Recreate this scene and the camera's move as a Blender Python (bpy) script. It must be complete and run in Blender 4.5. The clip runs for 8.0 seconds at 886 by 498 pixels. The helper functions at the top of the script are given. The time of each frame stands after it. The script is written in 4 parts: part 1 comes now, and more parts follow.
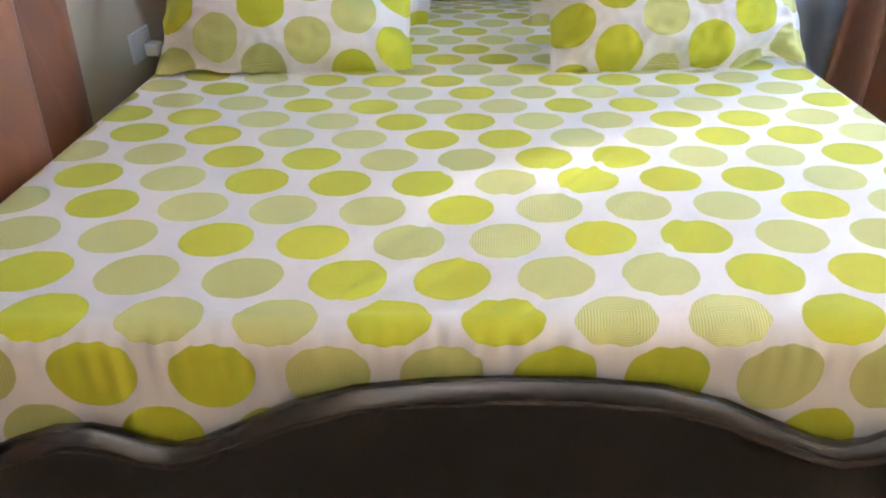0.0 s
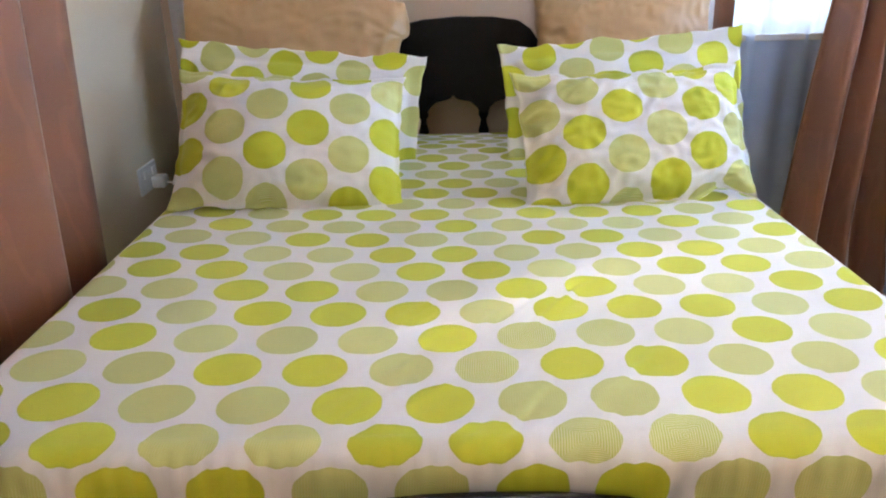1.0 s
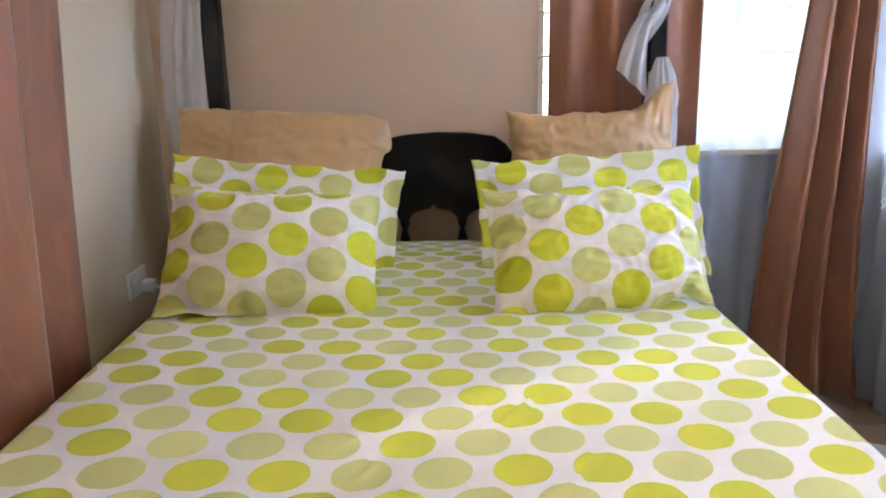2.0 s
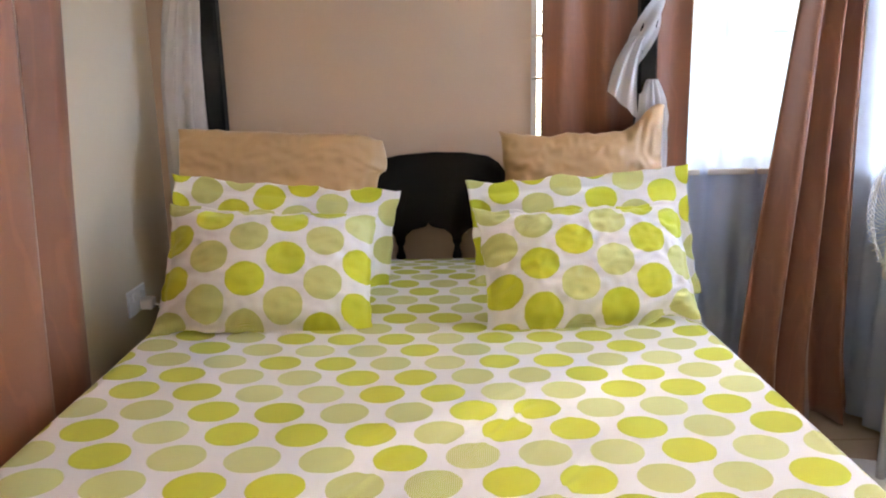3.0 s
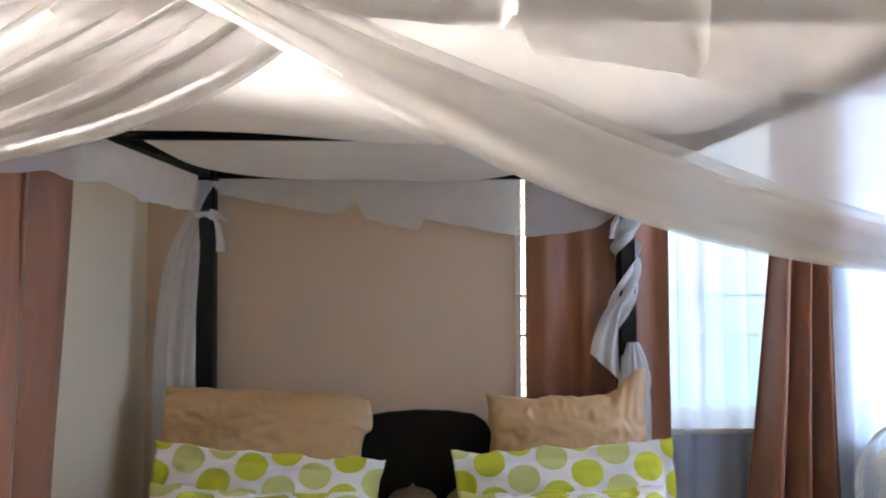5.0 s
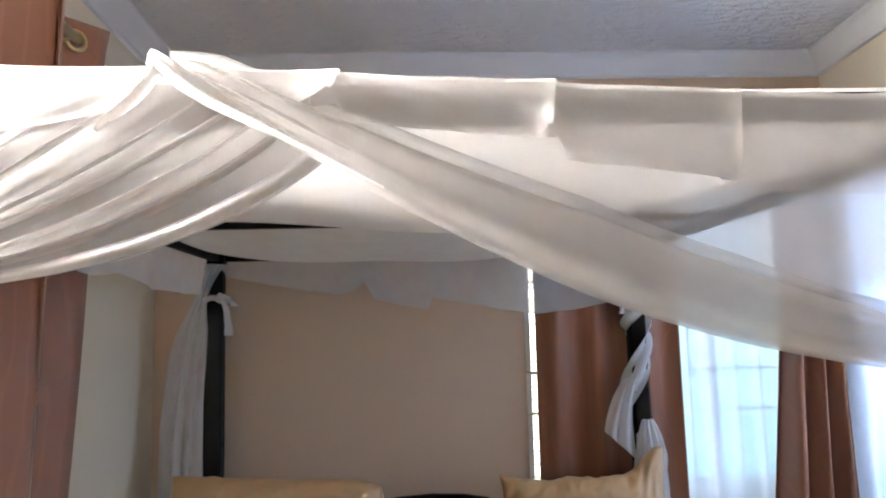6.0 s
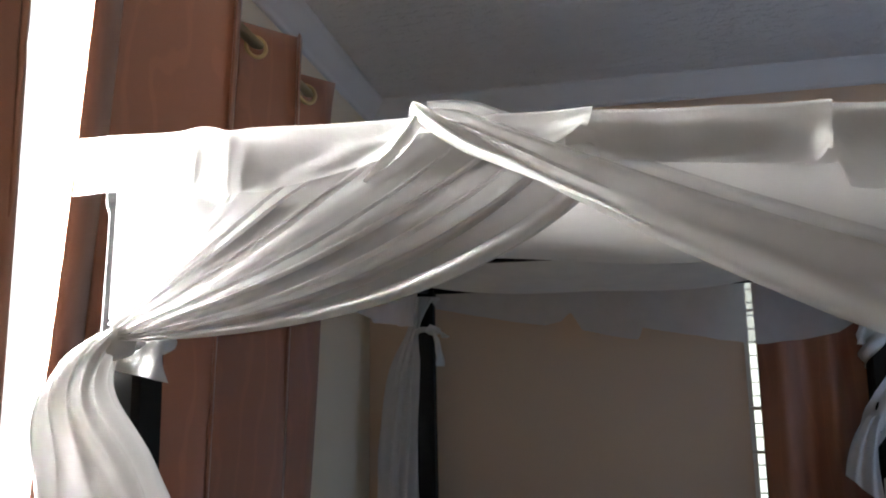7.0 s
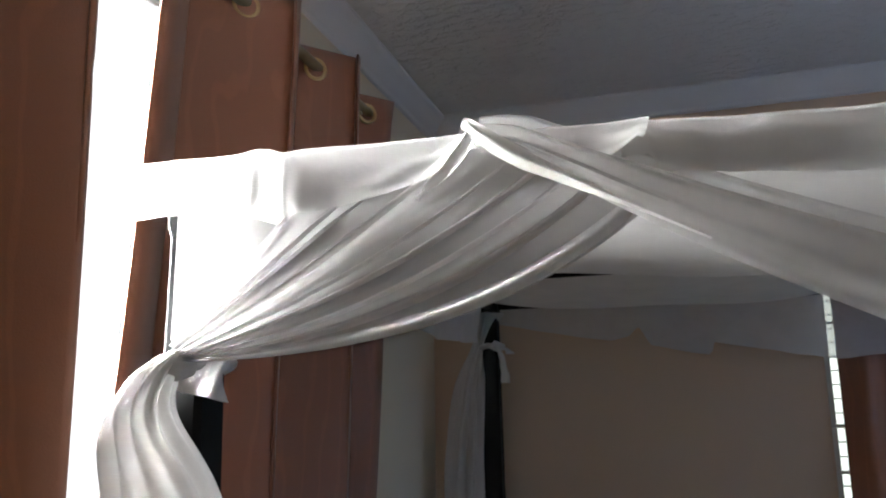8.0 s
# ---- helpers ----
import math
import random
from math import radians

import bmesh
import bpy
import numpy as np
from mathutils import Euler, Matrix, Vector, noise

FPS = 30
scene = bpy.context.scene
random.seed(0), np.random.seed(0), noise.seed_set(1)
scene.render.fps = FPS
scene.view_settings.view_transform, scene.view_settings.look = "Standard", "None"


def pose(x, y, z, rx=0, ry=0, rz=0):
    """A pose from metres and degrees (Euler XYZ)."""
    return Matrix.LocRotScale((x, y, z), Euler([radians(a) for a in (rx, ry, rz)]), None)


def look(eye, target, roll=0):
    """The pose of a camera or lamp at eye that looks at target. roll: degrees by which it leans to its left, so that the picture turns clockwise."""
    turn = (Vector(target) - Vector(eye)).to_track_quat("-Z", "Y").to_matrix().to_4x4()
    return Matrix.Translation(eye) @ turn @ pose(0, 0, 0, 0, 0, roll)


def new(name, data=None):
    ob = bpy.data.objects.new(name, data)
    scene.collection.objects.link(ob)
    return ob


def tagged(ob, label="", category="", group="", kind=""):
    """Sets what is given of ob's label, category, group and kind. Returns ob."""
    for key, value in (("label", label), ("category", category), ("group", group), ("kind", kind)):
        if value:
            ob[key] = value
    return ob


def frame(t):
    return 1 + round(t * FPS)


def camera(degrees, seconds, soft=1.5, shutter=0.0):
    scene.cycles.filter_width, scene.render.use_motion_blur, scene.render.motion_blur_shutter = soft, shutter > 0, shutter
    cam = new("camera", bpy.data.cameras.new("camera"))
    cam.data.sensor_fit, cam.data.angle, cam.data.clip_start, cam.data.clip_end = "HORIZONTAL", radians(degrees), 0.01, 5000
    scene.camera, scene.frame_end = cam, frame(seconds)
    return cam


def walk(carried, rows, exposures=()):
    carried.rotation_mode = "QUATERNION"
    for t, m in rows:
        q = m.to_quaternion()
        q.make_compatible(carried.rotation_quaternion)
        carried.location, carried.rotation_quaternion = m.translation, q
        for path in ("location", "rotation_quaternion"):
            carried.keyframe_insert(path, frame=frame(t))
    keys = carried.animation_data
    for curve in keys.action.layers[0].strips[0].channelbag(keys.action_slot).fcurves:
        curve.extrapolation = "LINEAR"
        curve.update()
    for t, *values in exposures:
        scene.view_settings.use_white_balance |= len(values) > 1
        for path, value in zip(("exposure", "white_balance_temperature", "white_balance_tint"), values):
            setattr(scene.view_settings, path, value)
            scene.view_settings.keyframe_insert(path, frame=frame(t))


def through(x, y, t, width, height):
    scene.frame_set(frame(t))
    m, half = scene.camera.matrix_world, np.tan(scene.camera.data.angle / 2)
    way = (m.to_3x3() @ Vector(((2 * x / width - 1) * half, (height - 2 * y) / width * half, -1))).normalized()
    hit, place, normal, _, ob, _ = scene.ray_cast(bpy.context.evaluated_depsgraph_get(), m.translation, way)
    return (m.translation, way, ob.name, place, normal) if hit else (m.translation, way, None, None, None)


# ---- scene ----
cam = camera(60.4, 8.0, soft=2.0)
PATH = [
    (0, (-0.058, -0.639, 1.147), (-0.104, 1.104, 0.167), -1.2),
    (0.5, (-0.057, -0.698, 1.197), (-0.078, 1.104, 0.33), -0.9),
    (1, (-0.054, -0.74, 1.231), (-0.065, 1.125, 0.508), -1.5),
    (1.5, (-0.025, -0.783, 1.26), (-0.027, 1.138, 0.703), -1.5),
    (1.7, (-0.012, -0.8, 1.272), (-0.008, 1.134, 0.761), -1.2),
    (3, (0.013, -0.861, 1.295), (0.027, 1.091, 0.859), -1.1),
    (3.3, (0.009, -0.875, 1.319), (0.024, 1.095, 0.977), -1.0),
    (3.5, (0.006, -0.874, 1.333), (0.026, 1.107, 1.061), -0.9),
    (4, (0.007, -0.871, 1.37), (0.026, 1.122, 1.214), -0.4),
    (4.5, (0.006, -0.882, 1.435), (0.057, 1.117, 1.47), 0.0),
    (4.7, (0.019, -0.879, 1.472), (0.071, 1.119, 1.529), 0.3),
    (5.8, (-0.031, -0.885, 1.538), (0.051, 1.101, 1.758), -1.7),
    (6, (-0.038, -0.878, 1.552), (0.033, 1.104, 1.812), -1.3),
    (6.5, (-0.086, -0.879, 1.562), (-0.162, 1.096, 1.868), -1.1),
    (7, (-0.121, -0.878, 1.57), (-0.523, 1.052, 1.907), -0.8),
    (7.5, (-0.137, -0.885, 1.574), (-0.758, 0.979, 1.95), -1.4),
    (8, (-0.11, -0.863, 1.575), (-0.679, 1.017, 1.953), -0.9),
]
EXPOSURES = [(0.0, -0.08, 6350, 11), (1.5, -0.3, 6750, 14), (3.5, -0.25, 7450, 17), (4.2, -0.4, 7300, 16), (4.7, -0.75, 6950, 14), (6.0, -1.1, 6550, 12), (6.6, -1.4, 6400, 11), (7.2, -2.55, 6150, 8), (8.0, -2.55, 6050, 8)]
LEFT_W, BACK_W, RIGHT_W, FRONT_FILL_W, UPFILL_W = 5400.0, 30.0, 480.0, 5.0, 260.0
OUTDOOR = 12.0
LIME, DRAPE = (0.45, 0.475, 0.018), (0.215, 0.080, 0.036)
WALL, BACK_WALL = (0.80, 0.70, 0.53), (0.60, 0.44, 0.31)
walk(cam, [(t, look(eye, target, roll)) for t, eye, target, roll in PATH], EXPOSURES)

# ---- world and light ----
world = bpy.data.worlds.new("sky_world")
scene.world = world
world.use_nodes = True
wn = world.node_tree.nodes
sky = wn.new("ShaderNodeTexSky")
sky.sky_type = "NISHITA"
sky.sun_disc = False
sky.sun_elevation = radians(52)
sky.sun_rotation = radians(-95)
wn["Background"].inputs["Strength"].default_value = 0.12
world.node_tree.links.new(sky.outputs["Color"], wn["Background"].inputs["Color"])


def window_light(name, eye, target, wide, high, watts, colour):
    data = bpy.data.lights.new(name, "AREA")
    data.shape, data.size, data.size_y = "RECTANGLE", wide, high
    data.energy, data.color = watts, colour
    ob = new(name, data)
    ob.matrix_world = look(eye, target)
    return ob


window_light("skylight_left_window", (-1.15, -0.10, 1.88), (-0.08, -0.80, 1.90), 0.36, 1.02, LEFT_W, (1.0, 0.95, 0.90)).data.spread = radians(146)
window_light("skylight_back_window", (0.98, 3.0, 3.0), (0.7, 0.9, 0.9), 1.8, 1.2, BACK_W, (0.66, 0.81, 1.0))
window_light("skylight_right_window", (2.6, 1.0, 1.85), (-0.6, 1.15, 1.35), 2.2, 1.2, RIGHT_W, (0.60, 0.73, 1.0))
# added fill from behind the camera; no such window is known
window_light("front_fill_light", (-0.66, -2.44, 2.26), (-0.30, 0.0, 0.9), 0.66, 0.5, FRONT_FILL_W, (1.0, 0.925, 0.885))
# two added lamps, hidden below the sills, that brighten the ceiling like ground bounce
window_light("upward_fill_right", (2.8, 1.0, 0.10), (0.2, 0.6, 2.7), 2.2, 1.2, UPFILL_W, (0.78, 0.81, 1.0))
window_light("upward_fill_back", (0.98, 3.3, 0.10), (0.4, 0.6, 2.7), 1.8, 1.2, UPFILL_W * 0.12, (0.86, 0.92, 1.0))


# ---- materials ----
class Tree:
    """A short hand for node trees."""

    def __init__(self, name):
        self.mat = bpy.data.materials.new(name)
        self.mat.use_nodes = True
        self.t = self.mat.node_tree
        self.t.nodes.clear()
        self.out = self.t.nodes.new("ShaderNodeOutputMaterial")

    def node(self, kind, **values):
        n = self.t.nodes.new(kind)
        for key, value in values.items():
            self.put(n, key, value)
        return n

    def put(self, n, key, value):
        socket = n.inputs[int(key[1:]) if key[0] == "i" and key[1:].isdigit() else key.replace("_", " ")]
        if isinstance(value, bpy.types.NodeSocket):
            self.t.links.new(value, socket)
        else:
            socket.default_value = value

    def m(self, op, a, b=0.0, c=0.0):
        n = self.t.nodes.new("ShaderNodeMath")
        n.operation = op
        for i, value in enumerate((a, b, c)):
            self.put(n, "i%d" % i, value)
        return n.outputs[0]

    def mix(self, fac, a, b):
        n = self.t.nodes.new("ShaderNodeMix")
        n.data_type = "RGBA"
        for key, value in (("i0", fac), ("i6", a), ("i7", b)):
            self.put(n, key, value)
        return n.outputs[2]

    def coords(self, kind="Object"):
        return self.t.nodes.new("ShaderNodeTexCoord").outputs[kind]

    def noise(self, scale, detail=3.0, vector=None, rough=0.55):
        n = self.node("ShaderNodeTexNoise", Scale=scale, Detail=detail, Roughness=rough)
        self.put(n, "Vector", vector if vector else self.coords())
        return n.outputs["Fac"]

    def ramp(self, fac, stops, mode="LINEAR"):
        n = self.t.nodes.new("ShaderNodeValToRGB")
        n.color_ramp.interpolation = mode
        while len(n.color_ramp.elements) < len(stops):
            n.color_ramp.elements.new(1.0)
        for e, (p, c) in zip(n.color_ramp.elements, stops):
            e.position, e.color = p, c
        self.put(n, "Fac", fac)
        return n.outputs["Color"]

    def bump(self, height, strength=0.3, distance=0.002):
        return self.node("ShaderNodeBump", Strength=strength, Distance=distance, Height=height).outputs["Normal"]

    def finish(self, shader):
        self.t.links.new(shader, self.out.inputs["Surface"])
        return self.mat


def rgb(r, g, b):
    return (r, g, b, 1.0)


def stretched(k, scale, kind="Object"):
    n = k.t.nodes.new("ShaderNodeMapping")
    k.put(n, "Vector", k.coords(kind))
    k.put(n, "Scale", scale)
    return n.outputs["Vector"]


def plain(name, colour, rough=0.5, metal=0.0, vary=0.12, scale=6.0, bump=0.15, fine=180.0, coat=0.0, relief=0.001, shine=0.5):
    k = Tree(name)
    dark = rgb(*[c * (1 - vary) for c in colour])
    light = rgb(*[min(1, c * (1 + vary)) for c in colour])
    base = k.mix(k.noise(scale, 4), dark, light)
    b = k.node("ShaderNodeBsdfPrincipled", Base_Color=base, Metallic=metal, Normal=k.bump(k.noise(fine, 3), bump, relief))
    k.put(b, "Roughness", k.m("ADD", rough - 0.06, k.m("MULTIPLY", k.noise(scale * 2.3, 4), 0.12)))
    k.put(b, "Coat Weight", coat)
    k.put(b, "Specular IOR Level", shine)
    return k.finish(b.outputs[0])


def dotted_cloth():
    """White cotton printed with lime dots in offset rows, from a UV map in metres."""
    k = Tree("dotted_cotton")
    uv = k.t.nodes.new("ShaderNodeUVMap").outputs[0]
    sep = k.node("ShaderNodeSeparateXYZ", Vector=uv)
    u, v = sep.outputs[0], sep.outputs[1]
    row = k.m("ROUND", k.m("DIVIDE", v, 0.0868))
    odd = k.m("FLOORED_MODULO", row, 2.0)
    us = k.m("SUBTRACT", k.m("DIVIDE", u, 0.12), k.m("MULTIPLY", odd, 0.5))
    col = k.m("ROUND", us)
    du = k.m("MULTIPLY", k.m("SUBTRACT", us, col), 0.12)
    dv = k.m("SUBTRACT", v, k.m("MULTIPLY", row, 0.0868))
    r = k.m("SQRT", k.m("ADD", k.m("MULTIPLY", du, du), k.m("MULTIPLY", dv, dv)))
    wob = k.m("MULTIPLY", k.m("SUBTRACT", k.noise(60, 2, uv), 0.5), 0.0025)
    inside = k.node("ShaderNodeMapRange", Value=k.m("ADD", r, wob), From_Min=0.0452, From_Max=0.0440).outputs[0]
    rows = ("SPPS", "PSSP", "SPPP", "PSSS", "PSSP", "SPPS")
    idx = k.m("ADD", k.m("MULTIPLY", k.m("FLOORED_MODULO", row, 6.0), 4.0), k.m("FLOORED_MODULO", col, 4.0))
    stops = [(i / 24.0, rgb(1, 1, 1) if c == "S" else rgb(0, 0, 0)) for i, c in enumerate("".join(rows))]
    strong = k.ramp(k.m("DIVIDE", k.m("ADD", idx, 0.4), 24.0), stops, "CONSTANT")
    comb = k.node("ShaderNodeCombineXYZ", X=row, Y=col, Z=0.0)
    white_n = k.t.nodes.new("ShaderNodeTexWhiteNoise")
    k.put(white_n, "Vector", comb.outputs[0])
    chance = white_n.outputs["Value"]
    # the pale dots are woven from nested squares of fine lime lines
    square = k.m("MAXIMUM", k.m("ABSOLUTE", du), k.m("ABSOLUTE", dv))
    lines = k.node("ShaderNodeMapRange", Value=k.m("SINE", k.m("MULTIPLY", square, 1900.0)), From_Min=-0.3, From_Max=0.3).outputs[0]
    lime = k.mix(chance, rgb(*LIME), rgb(LIME[0] * 1.10, LIME[1] * 1.05, LIME[2]))
    woven = k.mix(lines, rgb(0.64, 0.64, 0.34), rgb(0.46, 0.49, 0.10))
    woven = k.mix(k.m("GREATER_THAN", chance, 0.5), k.mix(0.75, woven, rgb(0.50, 0.51, 0.17)), woven)
    dot = k.mix(strong, woven, lime)
    cloth = k.mix(k.noise(9, 3, uv), rgb(0.80, 0.775, 0.775), rgb(0.86, 0.84, 0.835))
    base = k.mix(inside, cloth, dot)
    weave = k.m("ADD", k.m("MULTIPLY", k.noise(22, 5, uv), 1.0), k.m("MULTIPLY", k.noise(900, 2, uv), 0.15))
    b = k.node("ShaderNodeBsdfPrincipled", Base_Color=base, Roughness=0.82, Normal=k.bump(weave, 0.30, 0.006))
    k.put(b, "Sheen Weight", 0.12)
    return k.finish(b.outputs[0])


def sheer(name, colour, cover, through=0.5, scale=14.0, weave=0.0):
    """Thin see-through cloth: some light passes, some is scattered forwards and back."""
    k = Tree(name)
    n = k.noise(scale, 4)
    tone = k.mix(n, rgb(*[c * 0.93 for c in colour]), rgb(*colour))
    bump = k.bump(k.noise(scale * 3, 4), 0.25, 0.004)
    d = k.node("ShaderNodeBsdfDiffuse", Color=tone, Normal=bump)
    t = k.node("ShaderNodeBsdfTranslucent", Color=tone, Normal=bump)
    body = k.node("ShaderNodeMixShader", Fac=through, i1=d.outputs[0], i2=t.outputs[0])
    clear = k.t.nodes.new("ShaderNodeBsdfTransparent")
    amount = k.m("ADD", cover - 0.05, k.m("MULTIPLY", n, 0.1))
    s = k.node("ShaderNodeMixShader", Fac=amount, i1=clear.outputs[0], i2=body.outputs[0])
    return k.finish(s.outputs[0])


def drape():
    """Heavy satin-faced brown curtain with faint wavy moire; a little light comes through."""
    k = Tree("brown_drape")
    vec = stretched(k, (5.0, 5.0, 1.6))
    wave = k.node("ShaderNodeTexWave", Vector=vec, Scale=1.4, Distortion=14.0, Detail=3.0)
    k.put(wave, "Detail Scale", 0.8)
    line = k.ramp(wave.outputs["Fac"], [(0.0, rgb(0, 0, 0)), (0.90, rgb(0, 0, 0)), (0.97, rgb(1, 1, 1))])
    base = k.mix(k.noise(5, 4), rgb(DRAPE[0] * 0.88, DRAPE[1] * 0.88, DRAPE[2] * 0.88), rgb(*DRAPE))
    base = k.mix(k.m("MULTIPLY", line, 0.28), base, rgb(DRAPE[0] * 1.35, DRAPE[1] * 1.35, DRAPE[2] * 1.35))
    normal = k.bump(k.m("ADD", k.noise(420, 2), k.m("MULTIPLY", k.noise(24, 3), 2.0)), 0.25, 0.0015)
    b = k.node("ShaderNodeBsdfPrincipled", Base_Color=base, Roughness=0.55, Normal=normal)
    k.put(b, "Sheen Weight", 0.25)
    t = k.node("ShaderNodeBsdfTranslucent", Color=rgb(0.62, 0.27, 0.11))
    s = k.node("ShaderNodeMixShader", Fac=0.0004, i1=b.outputs[0], i2=t.outputs[0])
    return k.finish(s.outputs[0])


def textured_ceiling():
    k = Tree("stippled_plaster")
    co = k.coords()
    small = k.noise(24, 5, co, 0.6)
    ridges = k.ramp(k.noise(17, 4, stretched(k, (1.0, 1.9, 1.0)), 0.6), [(0.42, rgb(0, 0, 0)), (0.60, rgb(1, 1, 1))])
    height = k.m("ADD", k.m("MULTIPLY", small, 0.6), k.m("MULTIPLY", ridges, 0.6))
    base = k.mix(k.noise(2.2, 3, co), rgb(0.74, 0.71, 0.69), rgb(0.82, 0.80, 0.78))
    b = k.node("ShaderNodeBsdfPrincipled", Base_Color=base, Roughness=0.85, Normal=k.bump(height, 0.6, 0.04))
    return k.finish(b.outputs[0])


def painted_wall(name, colour):
    k = Tree(name)
    co = k.coords()
    base = k.mix(k.noise(1.7, 4, co), rgb(*[c * 0.94 for c in colour]), rgb(*colour))
    base = k.mix(k.m("MULTIPLY", k.noise(14, 5, co), 0.18), base, rgb(*[c * 0.8 for c in colour]))
    height = k.m("ADD", k.noise(160, 3, co), k.m("MULTIPLY", k.noise(9, 4, co), 1.4))
    b = k.node("ShaderNodeBsdfPrincipled", Base_Color=base, Roughness=0.62, Normal=k.bump(height, 0.22, 0.003))
    return k.finish(b.outputs[0])


def outdoor(name, strength, low, mid, high, pale=None):
    """A far, bright, hazy yard and sky seen through the panes."""
    k = Tree(name)
    sep = k.node("ShaderNodeSeparateXYZ", Vector=k.coords())
    cloud = k.noise(0.9, 4)
    colour = k.ramp(k.m("ADD", k.m("MULTIPLY", sep.outputs[2], 0.28), k.m("MULTIPLY", k.m("SUBTRACT", cloud, 0.5), 0.7)),
                    [(0.0, rgb(*low)), (0.3, rgb(*mid)), (0.6, rgb(*high)), (1.0, rgb(1, 1, 1))])
    if pale is not None:
        beside = k.node("ShaderNodeMapRange", Value=sep.outputs[0], From_Min=pale, From_Max=pale + 0.7).outputs[0]
        colour = k.mix(beside, rgb(0.86, 0.80, 0.70), colour)
    e = k.node("ShaderNodeEmission", Color=colour, Strength=strength)
    return k.finish(e.outputs[0])


def pane_glass():
    k = Tree("window_glass")
    g = k.node("ShaderNodeBsdfGlossy", Roughness=0.03)
    t = k.node("ShaderNodeBsdfTransparent", Color=rgb(0.93, 0.98, 0.97))
    fres = k.node("ShaderNodeFresnel", IOR=1.45)
    return k.finish(k.node("ShaderNodeMixShader", Fac=fres.outputs[0], i1=t.outputs[0], i2=g.outputs[0]).outputs[0])


def tile_mat():
    k = Tree("ceramic_tile")
    info = k.t.nodes.new("ShaderNodeObjectInfo")
    base = k.mix(k.noise(7, 5), rgb(0.36, 0.25, 0.17), rgb(0.47, 0.34, 0.24))
    base = k.mix(k.m("MULTIPLY", info.outputs["Random"], 0.2), base, rgb(0.33, 0.24, 0.17))
    b = k.node("ShaderNodeBsdfPrincipled", Base_Color=base, Roughness=0.28, Normal=k.bump(k.noise(40, 3), 0.08, 0.001))
    return k.finish(b.outputs[0])


DOTS = dotted_cloth()
NET = sheer("white_net", (0.88, 0.865, 0.85), 0.52, 0.50)
NET_BACK = sheer("hanging_white_net", (0.88, 0.865, 0.85), 0.62, 0.25)
NET_MID = sheer("doubled_white_net", (0.87, 0.855, 0.84), 0.66, 0.46)
NET_FOLD = sheer("folded_white_net", (0.88, 0.865, 0.855), 0.86, 0.40)
NET_THICK = sheer("gathered_white_net", (0.88, 0.865, 0.85), 0.95, 0.35)
# white cloth; the blue of the daylight is painted into its colour
VOILE = sheer("white_voile_blue_lit", (0.66, 0.78, 1.0), 0.86, 0.35, 9.0)
DENSE_VOILE = sheer("dense_white_voile", (0.88, 0.87, 0.87), 0.62, 0.68, 9.0)
# also white cloth, with blue window light put into the colour
SIDE_VOILE = sheer("side_voile_blue_lit", (0.72, 0.81, 0.98), 0.88, 0.62, 9.0)
BROWN = drape()
TAN = plain("tan_satin", (0.44, 0.27, 0.125), 0.42, vary=0.10, scale=5, bump=0.3, fine=11, relief=0.010)
BLACK = plain("black_lacquered_wood", (0.005, 0.0045, 0.0045), 0.5, vary=0.3, scale=9, bump=0.1, fine=70, shine=0.05)
BLACK_CAP = plain("polished_black_wood", (0.008, 0.007, 0.007), 0.24, vary=0.3, scale=9, bump=0.1, fine=70, shine=0.22)
CREAM = painted_wall("cream_wall_paint", WALL)
TANWALL = painted_wall("tan_wall_paint", BACK_WALL)
CORNICE = plain("white_moulding_paint", (0.72, 0.71, 0.70), 0.6, vary=0.05, bump=0.12, fine=90)
CEILING = textured_ceiling()
TILE = tile_mat()
GROUT = plain("dark_grout", (0.20, 0.16, 0.13), 0.9)
SKIRT = plain("brown_skirting_tile", (0.30, 0.18, 0.12), 0.35, vary=0.15)
PLASTIC = plain("white_plastic", (0.80, 0.80, 0.78), 0.35, vary=0.03, bump=0.03)
GREYPLASTIC = plain("grey_plastic", (0.25, 0.25, 0.26), 0.4, vary=0.05, bump=0.03)
WHITE_STEEL = plain("white_painted_steel", (0.74, 0.76, 0.76), 0.42, vary=0.06, bump=0.1)
BRASS = plain("worn_brass", (0.62, 0.47, 0.24), 0.33, metal=0.9, vary=0.2, scale=30, bump=0.1)
ROD = plain("antique_brass_rod", (0.42, 0.36, 0.22), 0.38, metal=0.7, vary=0.2, scale=20)
GLASS = pane_glass()
OUTSIDE = outdoor("daylight_yard", OUTDOOR, (0.26, 0.60, 0.85), (0.38, 0.78, 1.0), (0.60, 0.90, 1.0), 2.0)
OUT_BLUE = outdoor("daylight_blue_sky", OUTDOOR * 0.14, (0.20, 0.36, 0.75), (0.26, 0.46, 0.95), (0.36, 0.58, 1.0))
OUT_WHITE = outdoor("daylight_hazy_sky", OUTDOOR * 5.0, (0.9, 0.92, 0.92), (0.95, 0.97, 0.97), (1.0, 1.0, 1.0))
MATTRESS = plain("pale_ticking", (0.62, 0.60, 0.55), 0.85)


# ---- mesh helpers ----
def smooth(me):
    me.polygons.foreach_set("use_smooth", [True] * len(me.polygons))


def part(name, bm, material, parent=None, label="", flat=True):
    bmesh.ops.recalc_face_normals(bm, faces=bm.faces)
    me = bpy.data.meshes.new(name)
    bm.to_mesh(me)
    bm.free()
    me.materials.append(material)
    if not flat:
        smooth(me)
    ob = new(name, me)
    if parent:
        ob.parent = parent
    if label:
        tagged(ob, label)
    return ob


